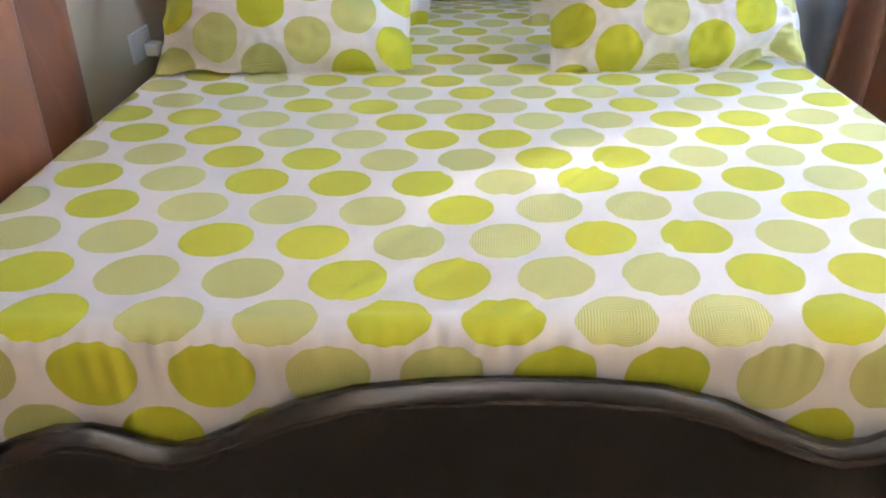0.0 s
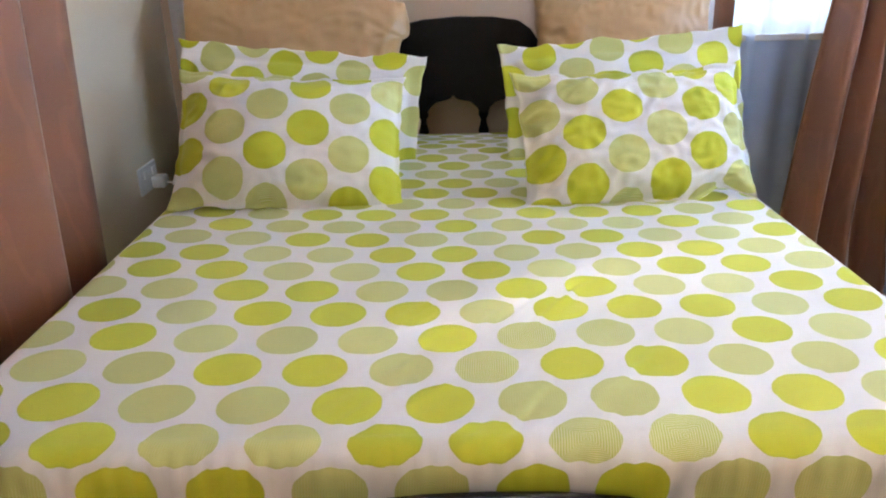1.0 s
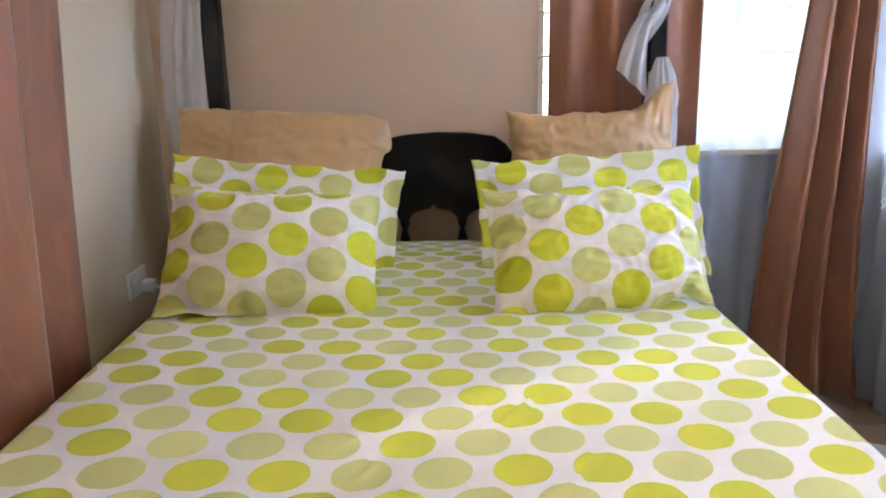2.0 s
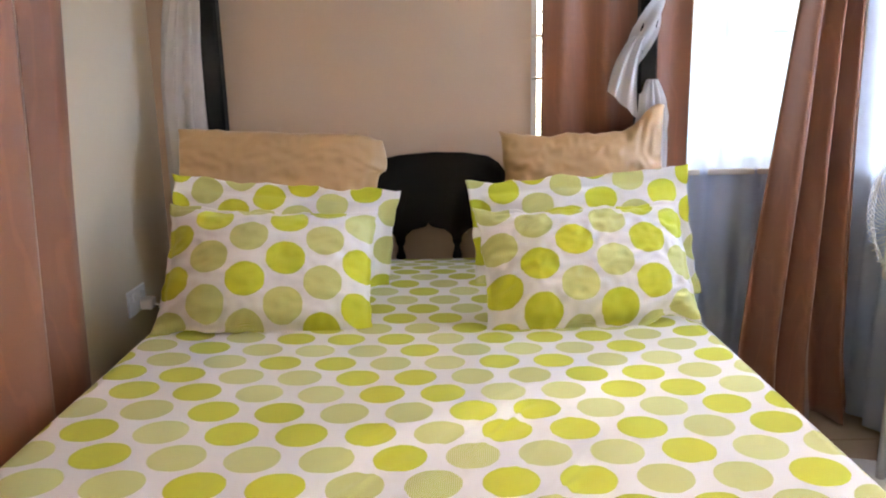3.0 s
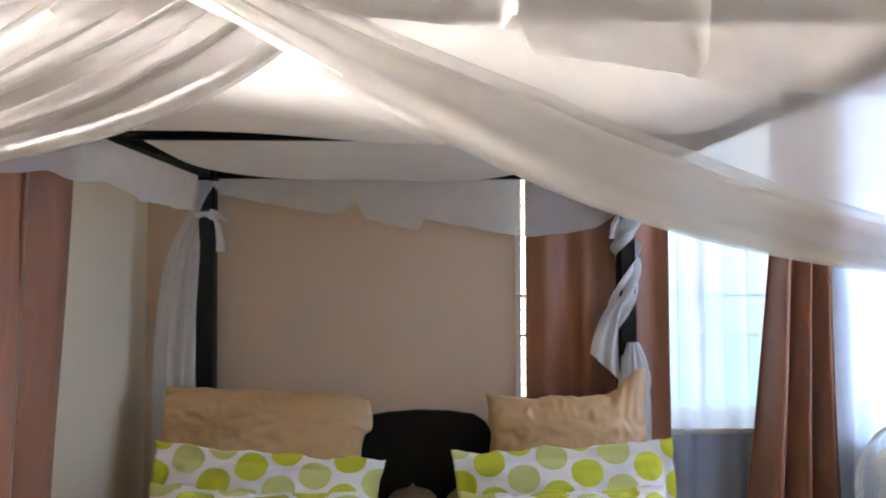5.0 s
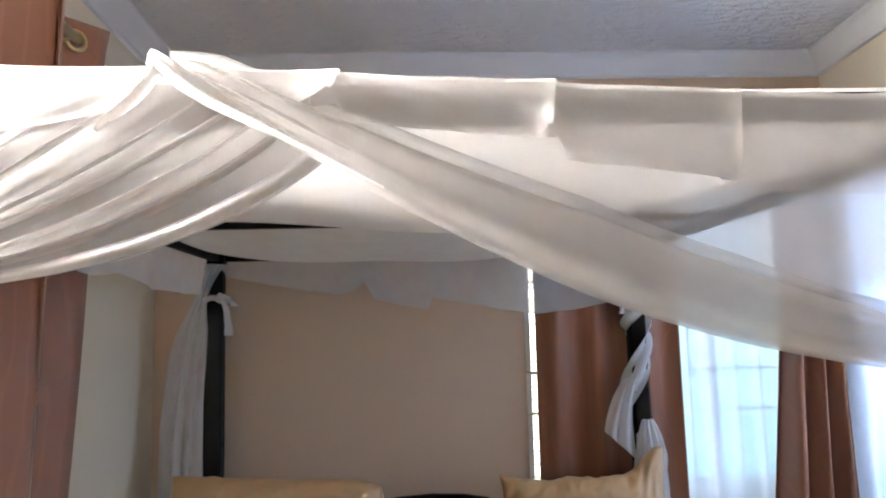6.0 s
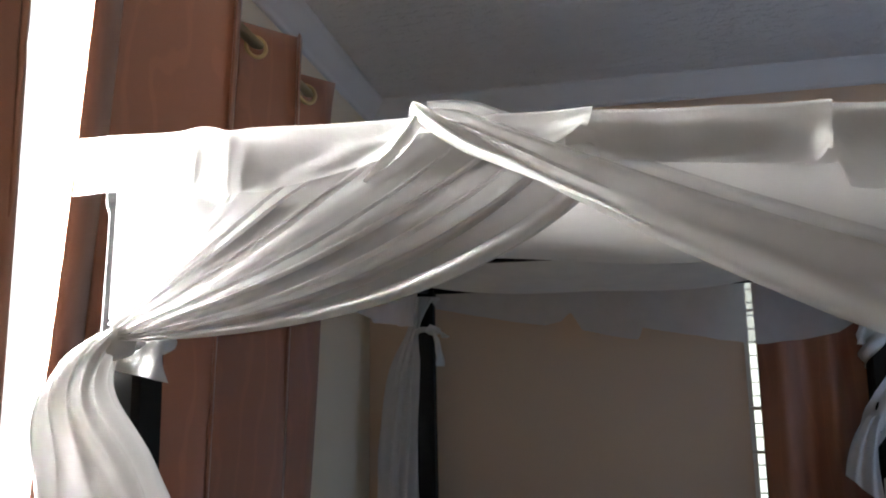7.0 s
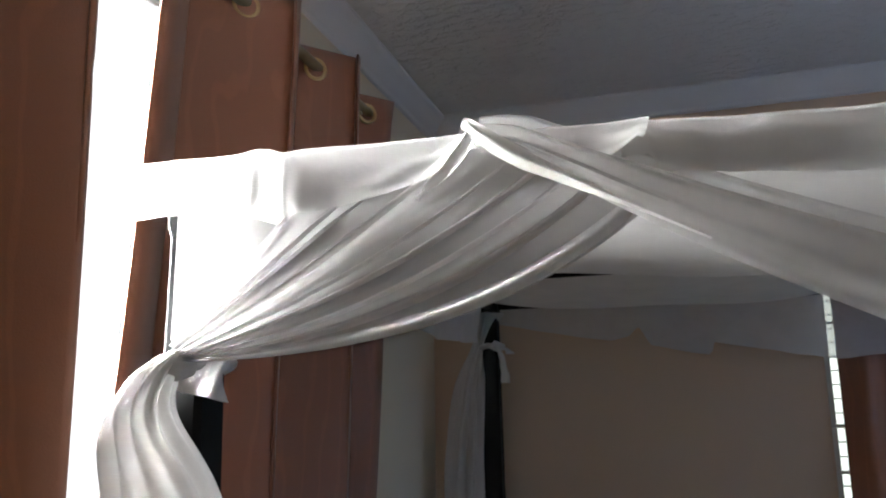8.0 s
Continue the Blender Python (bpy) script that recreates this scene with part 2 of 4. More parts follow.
def thing(name, label, category, group="", at=(0, 0, 0)):
    ob = new(name)
    ob.empty_display_size = 0.05
    ob.location = at
    return tagged(ob, label, category, group)


def add_box(bm, x0, y0, z0, x1, y1, z1, bevel=0.0, seg=2):
    made = bmesh.ops.create_cube(bm, size=1.0, matrix=Matrix.Translation(((x0 + x1) / 2, (y0 + y1) / 2, (z0 + z1) / 2)) @ Matrix.Diagonal((x1 - x0, y1 - y0, z1 - z0, 1)))
    if bevel:
        edges = list({e for v in made["verts"] for e in v.link_edges})
        bmesh.ops.bevel(bm, geom=edges, offset=bevel, segments=seg, affect="EDGES", profile=0.5)
    return bm


def box(x0, y0, z0, x1, y1, z1, bevel=0.0, seg=2):
    return add_box(bmesh.new(), x0, y0, z0, x1, y1, z1, bevel, seg)


def grid(nu, nv, place, uv=None, thick=0.0, closed_u=False):
    """A sheet of nu by nv cells; place(s, t) gives a point for s, t from 0 to 1; uv(s, t) gives metres."""
    bm = bmesh.new()
    layer = bm.loops.layers.uv.new("cloth") if uv else None
    rows = [[bm.verts.new(place(i / nu, j / nv)) for i in range(nu if closed_u else nu + 1)] for j in range(nv + 1)]
    for j in range(nv):
        for i in range(nu):
            k = (i + 1) % nu if closed_u else i + 1
            f = bm.faces.new((rows[j][i], rows[j][k], rows[j + 1][k], rows[j + 1][i]))
            if uv:
                for loop, (a, b) in zip(f.loops, ((i, j), (i + 1, j), (i + 1, j + 1), (i, j + 1))):
                    loop[layer].uv = uv(a / nu, b / nv)
    return bm


def tube(points, radius, sides=10, caps=True):
    """A round bar along points; radius is a number or one for each point."""
    bm = bmesh.new()
    pts = [Vector(p) for p in points]
    rad = radius if isinstance(radius, (list, tuple)) else [radius] * len(pts)
    rings = []
    ref = None
    for i, p in enumerate(pts):
        d = (pts[min(i + 1, len(pts) - 1)] - pts[max(i - 1, 0)]).normalized()
        if ref is None:
            ref = d.orthogonal().normalized()
        ref = (ref - d * ref.dot(d)).normalized()
        side = d.cross(ref)
        rings.append([bm.verts.new(p + rad[i] * (math.cos(a) * ref + math.sin(a) * side)) for a in [2 * math.pi * n / sides for n in range(sides)]])
    for a, b in zip(rings, rings[1:]):
        for n in range(sides):
            bm.faces.new((a[n], a[(n + 1) % sides], b[(n + 1) % sides], b[n]))
    if caps:
        bm.faces.new(rings[0][::-1])
        bm.faces.new(rings[-1])
    return bm


def lathe(profile, sides=20):
    """A turned solid about z from (radius, height) pairs."""
    bm = bmesh.new()
    rings = [[bm.verts.new((r * math.cos(2 * math.pi * n / sides), r * math.sin(2 * math.pi * n / sides), z)) for n in range(sides)] for r, z in profile]
    for a, b in zip(rings, rings[1:]):
        for n in range(sides):
            bm.faces.new((a[n], a[(n + 1) % sides], b[(n + 1) % sides], b[n]))
    bm.faces.new(rings[0][::-1])
    bm.faces.new(rings[-1])
    return bm


def torus(big, small, n=36, m=8):
    bm = bmesh.new()
    rings = [[bm.verts.new(((big + small * math.cos(2 * math.pi * j / m)) * math.cos(2 * math.pi * i / n), (big + small * math.cos(2 * math.pi * j / m)) * math.sin(2 * math.pi * i / n), small * math.sin(2 * math.pi * j / m))) for j in range(m)] for i in range(n)]
    for i in range(n):
        for j in range(m):
            bm.faces.new((rings[i][j], rings[(i + 1) % n][j], rings[(i + 1) % n][(j + 1) % m], rings[i][(j + 1) % m]))
    return bm


def outline_board(outline, y0, y1, bevel=0.004):
    """An upright board in the xz plane, cut along an outline, from y0 to y1."""
    bm = bmesh.new()
    front = bm.faces.new([bm.verts.new((x, y0, z)) for x, z in outline])
    out = bmesh.ops.extrude_face_region(bm, geom=[front])
    bmesh.ops.translate(bm, vec=(0, y1 - y0, 0), verts=[v for v in out["geom"] if isinstance(v, bmesh.types.BMVert)])
    rim = [e for e in bm.edges if abs(e.verts[0].co.y - e.verts[1].co.y) < 1e-6]
    if bevel:
        bmesh.ops.bevel(bm, geom=rim, offset=bevel, segments=2, affect="EDGES", profile=0.5)
    return bm


def thicken(ob, t=0.002):
    m = ob.modifiers.new("thickness", "SOLIDIFY")
    m.thickness, m.offset = t, 0
    return ob


def lerp(a, b, s):
    return a + (b - a) * s


def table(s, pairs):
    """Smooth reading of a short table of (s, value)."""
    for (s0, v0), (s1, v1) in zip(pairs, pairs[1:]):
        if s <= s1:
            f = (s - s0) / (s1 - s0)
            f = max(0.0, min(1.0, f))
            return v0 + (v1 - v0) * f
    return pairs[-1][1]


def wob(x, y, z, scale=1.0):
    return noise.noise(Vector((x, y, z)) * scale)


# ---- the room ----
LEFT, RIGHT, BACK, FRONT, TOP = -1.05, 1.64, 2.10, -2.35, 2.72
THICK = 0.2


def wall_with_hole(name, along, at, a0, a1, z1, holes, outward, paint=None, hue="cream"):
    """A wall of THICK along x or y at a coordinate, with rectangular openings (a, b, low, high)."""
    bm = bmesh.new()
    o0, o1 = sorted((at, at + outward * THICK))

    def piece(a, b, lo, hi):
        if b - a > 1e-4 and hi - lo > 1e-4:
            if along == "x":
                add_box(bm, a, o0, lo, b, o1, hi)
            else:
                add_box(bm, o0, a, lo, o1, b, hi)
    edge = a0
    for a, b, lo, hi in holes:
        piece(edge, a, 0, z1)
        piece(a, b, 0, lo)
        piece(a, b, hi, z1)
        edge = b
    piece(edge, a1, 0, z1)
    bmesh.ops.remove_doubles(bm, verts=bm.verts, dist=1e-5)
    ob = part(name, bm, paint or CREAM)
    return tagged(ob, hue + " painted plaster wall of the bedroom", "wall", kind="structure")


LW = (-0.75, 0.80, 0.95, 2.44)
BW = (0.381, 1.52, 0.93, 2.20)
RW = (0.25, 1.88, 0.95, 2.20)
wall_left = wall_with_hole("wall_left", "y", LEFT, FRONT, BACK, TOP, [LW], -1)
wall_back = wall_with_hole("wall_back", "x", BACK, LEFT - THICK, RIGHT + THICK, TOP, [BW], 1, TANWALL, "tan")
wall_right = wall_with_hole("wall_right", "y", RIGHT, FRONT, BACK, TOP, [RW], 1)
# the opening in the front wall is made up, to let the fill in
wall_front = wall_with_hole("wall_front", "x", FRONT, LEFT - THICK, RIGHT + THICK, TOP, [(-1.02, 0.32, 1.98, 2.54)], -1)
tagged(part("ceiling", box(LEFT - THICK, FRONT - THICK, TOP, RIGHT + THICK, BACK + THICK, TOP + 0.15), CEILING), "white textured stippled plaster ceiling", "ceiling", kind="structure")


def cornice_run(a, b, inward):
    """A plain coved moulding between two corner points under the ceiling."""
    prof = [(0.0, -0.085), (0.012, -0.085), (0.014, -0.075), (0.022, -0.066), (0.034, -0.052), (0.046, -0.036), (0.058, -0.022), (0.068, -0.014), (0.078, -0.012), (0.08, 0.0)]
    bm = bmesh.new()
    a, b, n = Vector(a), Vector(b), Vector(inward)
    along = (b - a).normalized()
    rows = []
    for d, z in prof:
        rows.append((bm.verts.new(a + n * d + along * d + Vector((0, 0, TOP + z))), bm.verts.new(b + n * d - along * d + Vector((0, 0, TOP + z)))))
    for (p, q), (r, s) in zip(rows, rows[1:]):
        bm.faces.new((p, q, s, r))
    return bm


cornice = tagged(new("cornice_trim"), "white coved plaster moulding between wall and ceiling", "cornice", kind="structure")
for a, b, n in (((LEFT, FRONT, 0), (LEFT, BACK, 0), (1, 0, 0)), ((LEFT, BACK, 0), (RIGHT, BACK, 0), (0, -1, 0)), ((RIGHT, BACK, 0), (RIGHT, FRONT, 0), (-1, 0, 0))):
    part("moulding", cornice_run(a, b, n), CORNICE, cornice, flat=False)

floor = tagged(part("floor", box(LEFT - THICK, FRONT - THICK, -0.12, RIGHT + THICK, BACK + THICK, -0.006), GROUT), "brown ceramic tiled bedroom floor", "floor", kind="structure")
tile_me = None
for i in range(7):
    for j in range(12):
        x, y = LEFT + 0.2 + 0.4 * i, FRONT + 0.2 + 0.4 * j
        if x > RIGHT + 0.1 or y > BACK + 0.1:
            continue
        if tile_me is None:
            t0 = part("tile", box(-0.197, -0.197, -0.008, 0.197, 0.197, 0.0, 0.002, 1), TILE, floor)
            tile_me = t0.data
        else:
            t0 = new("tile", tile_me)
            t0.parent = floor
        t0.location = (x, y, 0)
skirt = tagged(new("baseboard"), "brown tiled skirting along the wall", "baseboard", kind="structure")
part("skirting", box(RIGHT - 0.012, FRONT, 0, RIGHT, BACK, 0.10, 0.002), SKIRT, skirt)
part("skirting", box(LEFT, FRONT, 0, LEFT + 0.012, BACK, 0.10, 0.002), SKIRT, skirt)
part("skirting", box(LEFT + 0.012, BACK - 0.012, 0, RIGHT - 0.012, BACK, 0.10, 0.002), SKIRT, skirt)


# ---- windows ----
def window(name, along, at, a0, a1, z0, z1, outward, splits, louvres=()):
    """A steel window in an opening: frame, mullions, panes, louvre blades and a burglar grille inside."""
    w = tagged(new(name), "white steel window with clear panes and a burglar grille", "window", kind="structure")

    def bar(label, a, b, lo, hi, depth=0.03, off=0.10, mat=WHITE_STEEL, bev=0.002):
        o = at + outward * off
        p, q = sorted((o, o + outward * depth))
        bm = box(a, p, lo, b, q, hi, bev, 1) if along == "x" else box(p, a, lo, q, b, hi, bev, 1)
        return part(label, bm, mat, w)
    bar("window_frame", a0, a0 + 0.035, z0, z1)
    bar("window_frame", a1 - 0.035, a1, z0, z1)
    bar("window_frame", a0 + 0.035, a1 - 0.035, z0, z0 + 0.035)
    bar("window_frame", a0 + 0.035, a1 - 0.035, z1 - 0.035, z1)
    edges = [a0 + 0.035] + list(splits) + [a1 - 0.035]
    for s in splits:
        bar("mullion", s - 0.014, s + 0.014, z0 + 0.035, z1 - 0.035)
    for n, (a, b) in enumerate(zip(edges, edges[1:])):
        a, b = (a + 0.014 if n else a), (b - 0.014 if b != edges[-1] else b)
        if n in louvres:
            count = int((z1 - z0 - 0.07) / 0.05)
            for c in range(count):
                z = z0 + 0.06 + c * 0.05
                bar("louvre_edge", a, b, z, z + 0.004, 0.02, 0.09, WHITE_STEEL, 0.0)
            bar("pane", a, b, z0 + 0.035, z1 - 0.035, 0.004, 0.113, GLASS, 0.0).visible_shadow = False
        else:
            pane = bar("pane", a, b, z0 + 0.035, z1 - 0.035, 0.004, 0.113, GLASS, 0.0)
            pane.visible_shadow = False
    sill0, sill1 = sorted((at - outward * 0.02, at + outward * 0.1))
    bm = box(a0, sill0, z0 - 0.02, a1, sill1, z0 + 0.003, 0.003, 1) if along == "x" else box(sill0, a0, z0 - 0.02, sill1, a1, z0 + 0.003, 0.003, 1)
    part("window_sill", bm, CORNICE, w)
    # grille: round uprights, two rails and small diagonal braces
    o = at + outward * 0.065

    def rail(p, q, r=0.005):
        pts = [(a, o, z) if along == "x" else (o, a, z) for a, z in (p, q)]
        part("grille_bar", tube(pts, r, 8), WHITE_STEEL, w, flat=False)
    for z in [z for z in (z0 + 0.015, z0 + 0.36, z0 + 0.52, z0 + 0.88) if z < z1 - 0.05] + [z1 - 0.03]:
        rail((a0, z), (a1, z))
    n = int(round((a1 - a0) / 0.095))
    for i in range(1, n):
        rail((lerp(a0, a1, i / n), z0 + 0.015), (lerp(a0, a1, i / n), z1 - 0.03), 0.0045)
    for i in range(1, n - 2 if z1 - z0 > 0.7 else 0, 3):
        a, b = lerp(a0, a1, i / n), lerp(a0, a1, (i + 1) / n)
        rail((a, z0 + 0.52), (lerp(a, b, 0.5), z0 + 0.60), 0.004)
        rail((b, z0 + 0.52), (lerp(a, b, 0.5), z0 + 0.60), 0.004)
        rail((a, z0 + 0.52), (lerp(a, b, 0.5), z0 + 0.44), 0.004)
        rail((b, z0 + 0.52), (lerp(a, b, 0.5), z0 + 0.44), 0.004)
    return w


window("window_1", "y", LEFT, *LW, -1, (-0.23, 0.28))
window("window_2", "x", BACK, *BW, 1, (0.78, 1.155), (0,))
# an unseen, made-up window round the opening for the front fill
window("added_front_window", "x", FRONT, -1.02, 0.32, 1.98, 2.54, -1, (-0.35,))
window("window_3", "y", RIGHT, *RW, 1, (0.80, 1.34))


def backdrop(name, pts, mat):
    bm = bmesh.new()
    bm.faces.new([bm.verts.new(p) for p in pts])
    return tagged(part(name, bm, mat), "bright hazy daylight outside the windows", "backdrop", kind="structure")


backdrop("backdrop", [(-9, 9, -2), (11, 9, -2), (11, 9, 7), (-9, 9, 7)], OUTSIDE)
backdrop("backdrop", [(-9, -8, -2), (-9, 8.9, -2), (-9, 8.9, 7), (-9, -8, 7)], OUT_WHITE)
backdrop("backdrop", [(9, -8, -2), (9, 8.9, -2), (9, 8.9, 7), (9, -8, 7)], OUT_BLUE)
tagged(part("ground", box(-60, -60, -0.35, 60, 60, -0.13), plain("pale_earth", (0.34, 0.28, 0.22), 0.9, vary=0.3, scale=0.5)), "pale bare earth of the yard outside", "ground", kind="structure")


# ---- curtains ----
def folds(s, n, phase=0.0):
    """Soft S-shaped folds: sideways offset from -1 to 1."""
    a = 2 * math.pi * n * s + phase
    return math.sin(a + 0.35 * math.sin(a * 0.37 + phase)) * (0.82 + 0.18 * math.sin(a * 0.53 + 1.3 * phase))


def rod(name, p, q, label):
    r = thing(name, label, "curtain rod")
    part("pole", tube([p, q], 0.0125, 14), ROD, r, flat=False)
    for e, o in ((p, q), (q, p)):
        d = (Vector(e) - Vector(o)).normalized()
        fin = lathe([(0.001, 0.0), (0.016, 0.004), (0.022, 0.018), (0.022, 0.03), (0.014, 0.045), (0.004, 0.052), (0.001, 0.053)], 16)
        fin.transform(Matrix.Translation(e) @ d.to_track_quat("Z", "Y").to_matrix().to_4x4())
        part("finial", fin, ROD, r, flat=False)
    for f in (0.06, 0.94):
        m = Vector(p).lerp(Vector(q), f)
        if abs(p[0] - q[0]) < 1e-4:
            wall = Vector((LEFT if m.x < 0 else RIGHT, m.y, m.z))
        else:
            wall = Vector((m.x, BACK, m.z))
        part("bracket", tube([m + Vector((0, 0, -0.013)), wall + Vector((0, 0, -0.013))], 0.007, 10), ROD, r, flat=False)
    return r


def eyelet_curtain(label, y0, y1, n, x_mid, amp, z_top, z_bot, group, lean=0.0, first=0.0, tail=0.0, edge=0.0, curl=0.0):
    """A brown drape along the left wall, threaded on its rod by brass eyelets."""
    c = thing("curtain", label, "curtain", group)

    def place(s, t):
        z = lerp(z_bot, z_top, t)
        a = 2 * math.pi * (n * s) + first
        soft = math.sin(a)
        saw = soft * (1.0 + 0.25 * math.cos(2 * a))
        spread = 1.0 + 0.10 * (1 - t) + 0.04 * wob(s * 7, t * 2, 1.0)
        y = lerp(y0, y1, s) + 0.045 * math.sin(2 * a) * (0.45 + 0.55 * t) + 0.012 * wob(s * 5, t * 3, 4.0) + lean * (1 - t) * (1 - s) + tail * (1 - t) * s + edge * (1 - s) ** 7
        x = x_mid + amp * saw * (0.72 + 0.28 * t) * spread + 0.014 * wob(s * 6, t * 2.2, 8.0)
        x -= 0.085 * (1 - t) ** 0.6 * s ** 5 + curl * max(0.0, 1 - s / 0.07) ** 1.3
        return (x, y, z)
    thicken(part("fabric", grid(int(n * 22), 40, place), BROWN, c, flat=False), 0.003)
    for i in range(-3, int(n * 2) + 3):
        s = (i - first / math.pi) / (2.0 * n)
        if not 0.0 < s < 0.995:
            continue
        x, y, z = place(s, 1.0)
        ring = torus(0.024, 0.0055, 28, 8)
        p, q = Vector(place(s - 0.01, 1.0)), Vector(place(s + 0.01, 1.0))
        d = (q - p).normalized().cross(Vector((0, 0, 1)))
        ring.transform(Matrix.Translation((x, y, z_top - 0.052)) @ d.to_track_quat("Z", "Y").to_matrix().to_4x4())
        part("eyelet", ring, BRASS, c, "round brass eyelet", flat=False)
    return c


rod("curtain_rod", (-0.86, -1.05, 2.325), (-0.86, 1.02, 2.325), "antique brass curtain rod above the side window")
eyelet_curtain("brown eyelet curtain drawn to the headboard end of the side window", 0.13, 0.955, 2.732, -0.855, 0.092, 2.37, 0.04, "eyelet curtains", lean=-0.20, first=-4.057, edge=-0.02, curl=0.05)
eyelet_curtain("brown eyelet curtain drawn to the foot end of the side window", -1.05, -0.135, 3.25, -0.855, 0.092, 2.37, 0.04, "eyelet curtains", tail=0.12)


def sheer_panel(label, along, at, a0, a1, z0, z1, n, amp, group, cloth=VOILE):
    c = thing("sheer_curtain", label, "sheer curtain", group)

    def place(s, t):
        z = lerp(z0, z1, t)
        a = lerp(a0, a1, s) + 0.01 * wob(s * 9, t * 2, 2.0)
        d = at + amp * folds(s, n, 0.7) * (0.8 + 0.35 * (1 - t)) + 0.012 * wob(s * 4, t * 2, 6.0)
        return (a, d, z) if along == "x" else (d, a, z)
    part("voile", grid(int(n * 12), 24, place), cloth, c, flat=False)
    return c


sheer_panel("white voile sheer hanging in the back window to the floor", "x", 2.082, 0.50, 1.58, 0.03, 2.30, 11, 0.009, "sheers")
sheer_panel("white voile sheer over the other window, blue daylight painted into its colour", "y", 1.575, 0.15, 1.98, 0.03, 2.30, 15, 0.018, "sheers", SIDE_VOILE)
sheer_panel("white voile sheer glowing in the side window", "y", -0.992, -0.85, 0.50, 0.03, 2.30, 11, 0.012, "sheers", DENSE_VOILE)


def hung_drape(label, group, place, nu):
    c = thing("curtain", label, "curtain", group)
    thicken(part("fabric", grid(nu, 44, place), BROWN, c, flat=False), 0.003)
    return c


def inner_drape(s, t):
    f = folds(s + 0.05 * wob(s * 4.0, t * 0.6, 2.0), 3.3, 1.9)
    x = lerp(0.415, 0.968, s) + 0.008 * wob(s * 6, t * 2.5, 3.0)
    return (x, 2.046 + 0.024 * f + 0.006 * wob(s * 5, t * 2, 9.0), lerp(0.03, 2.34, t))


def outer_drape(s, t):
    f = folds(s + 0.09 * wob(s * 3.2, t * 0.8, 4.0) + 0.02 * (1 - t) * wob(s * 8, t * 2, 1.0), 3.2, 0.4)
    low = (1 - t)
    x0 = table(t, [(0.0, 1.13), (0.12, 1.15), (0.4, 1.245), (0.7, 1.335), (1.0, 1.36)])
    x1 = table(t, [(0.0, 1.57), (0.10, 1.545), (0.3, 1.545), (0.6, 1.55), (1.0, 1.56)])
    out = 1.95 - 0.16 * low ** 1.6
    return (lerp(x0, x1, s) + 0.012 * wob(s * 6, t * 2.5, 5.0), out + (0.045 + 0.03 * low) * f + 0.014 * wob(s * 5, t * 2.4, 12.0), lerp(0.015, 2.34, t))


hung_drape("brown satin curtain hanging behind the bed post", "brown drapes", inner_drape, 110)
hung_drape("brown satin curtain pooling on the floor in the corner", "brown drapes", outer_drape, 120)
rod("curtain_rod", (0.36, 2.045, 2.325), (1.60, 2.045, 2.325), "antique brass curtain rod above the back window")


# ---- four-poster bed ----
bed = thing("four_poster_bed", "black lacquered wooden four-poster bed with carved boards", "bed")
PX, PY0, PY1, PZ = 0.785, 0.0, 1.98, 1.925
FX = 0.712


def canopy(y):
    """Height of the canopy rails above the floor; they rise a little to the headboard."""
    return lerp(1.848, 1.924, y / PY1)


def half(y):
    return lerp(FX, PX, y / PY1)



def post():
    """A square-based post with a slim tapered square shaft and softened arrises."""
    bm = bmesh.new()
    stations = [(0.036, 0.0), (0.036, 0.78), (0.033, 0.80), (0.037, 0.825), (0.037, 0.845), (0.033, 0.865), (0.034, 1.2), (0.031, 1.6), (0.029, 1.86), (0.033, 1.875), (0.033, PZ)]
    rings = []
    for h, z in stations:
        c = 0.25 * h
        rings.append([bm.verts.new((x, y, z)) for x, y in ((-h, -h + c), (-h + c, -h), (h - c, -h), (h, -h + c), (h, h - c), (h - c, h), (-h + c, h), (-h, h - c))])
    for a, b in zip(rings, rings[1:]):
        for n in range(8):
            bm.faces.new((a[n], a[(n + 1) % 8], b[(n + 1) % 8], b[n]))
    bm.faces.new(rings[0][::-1])
    bm.faces.new(rings[-1])
    return bm


for sx in (-1, 1):
    for y in (PY0, PY1):
        p = part("post", post(), BLACK, bed)
        p.location = (sx * half(y), y, 0)
        p.scale = (1, 1, canopy(y) / PZ)
    rail = box(-0.017, PY0 + 0.034, -0.030, 0.017, PY1 - 0.034, -0.001, 0.004)
    for v in rail.verts:
        v.co.x += sx * half(v.co.y)
        v.co.z += canopy(v.co.y)
    part("canopy_rail", rail, BLACK, bed)
    rail = box(-0.015, PY0 + 0.037, 0.26, 0.015, PY1 - 0.037, 0.46, 0.006)
    for v in rail.verts:
        v.co.x += sx * half(v.co.y)
    part("side_rail", rail, BLACK, bed)
for y, dy in ((PY0, 0.0), (PY1, 0.0)):
    w = half(y) - 0.034
    part("canopy_rail", box(-w, y + dy - 0.017, canopy(y) - 0.030, w, y + dy + 0.017, canopy(y) - 0.001, 0.004), BLACK, bed)
w = half(1.04) - 0.018
part("canopy_rail", box(-w, 1.03, canopy(1.04) - 0.024, w, 1.056, canopy(1.04) - 0.002, 0.004), BLACK, bed)


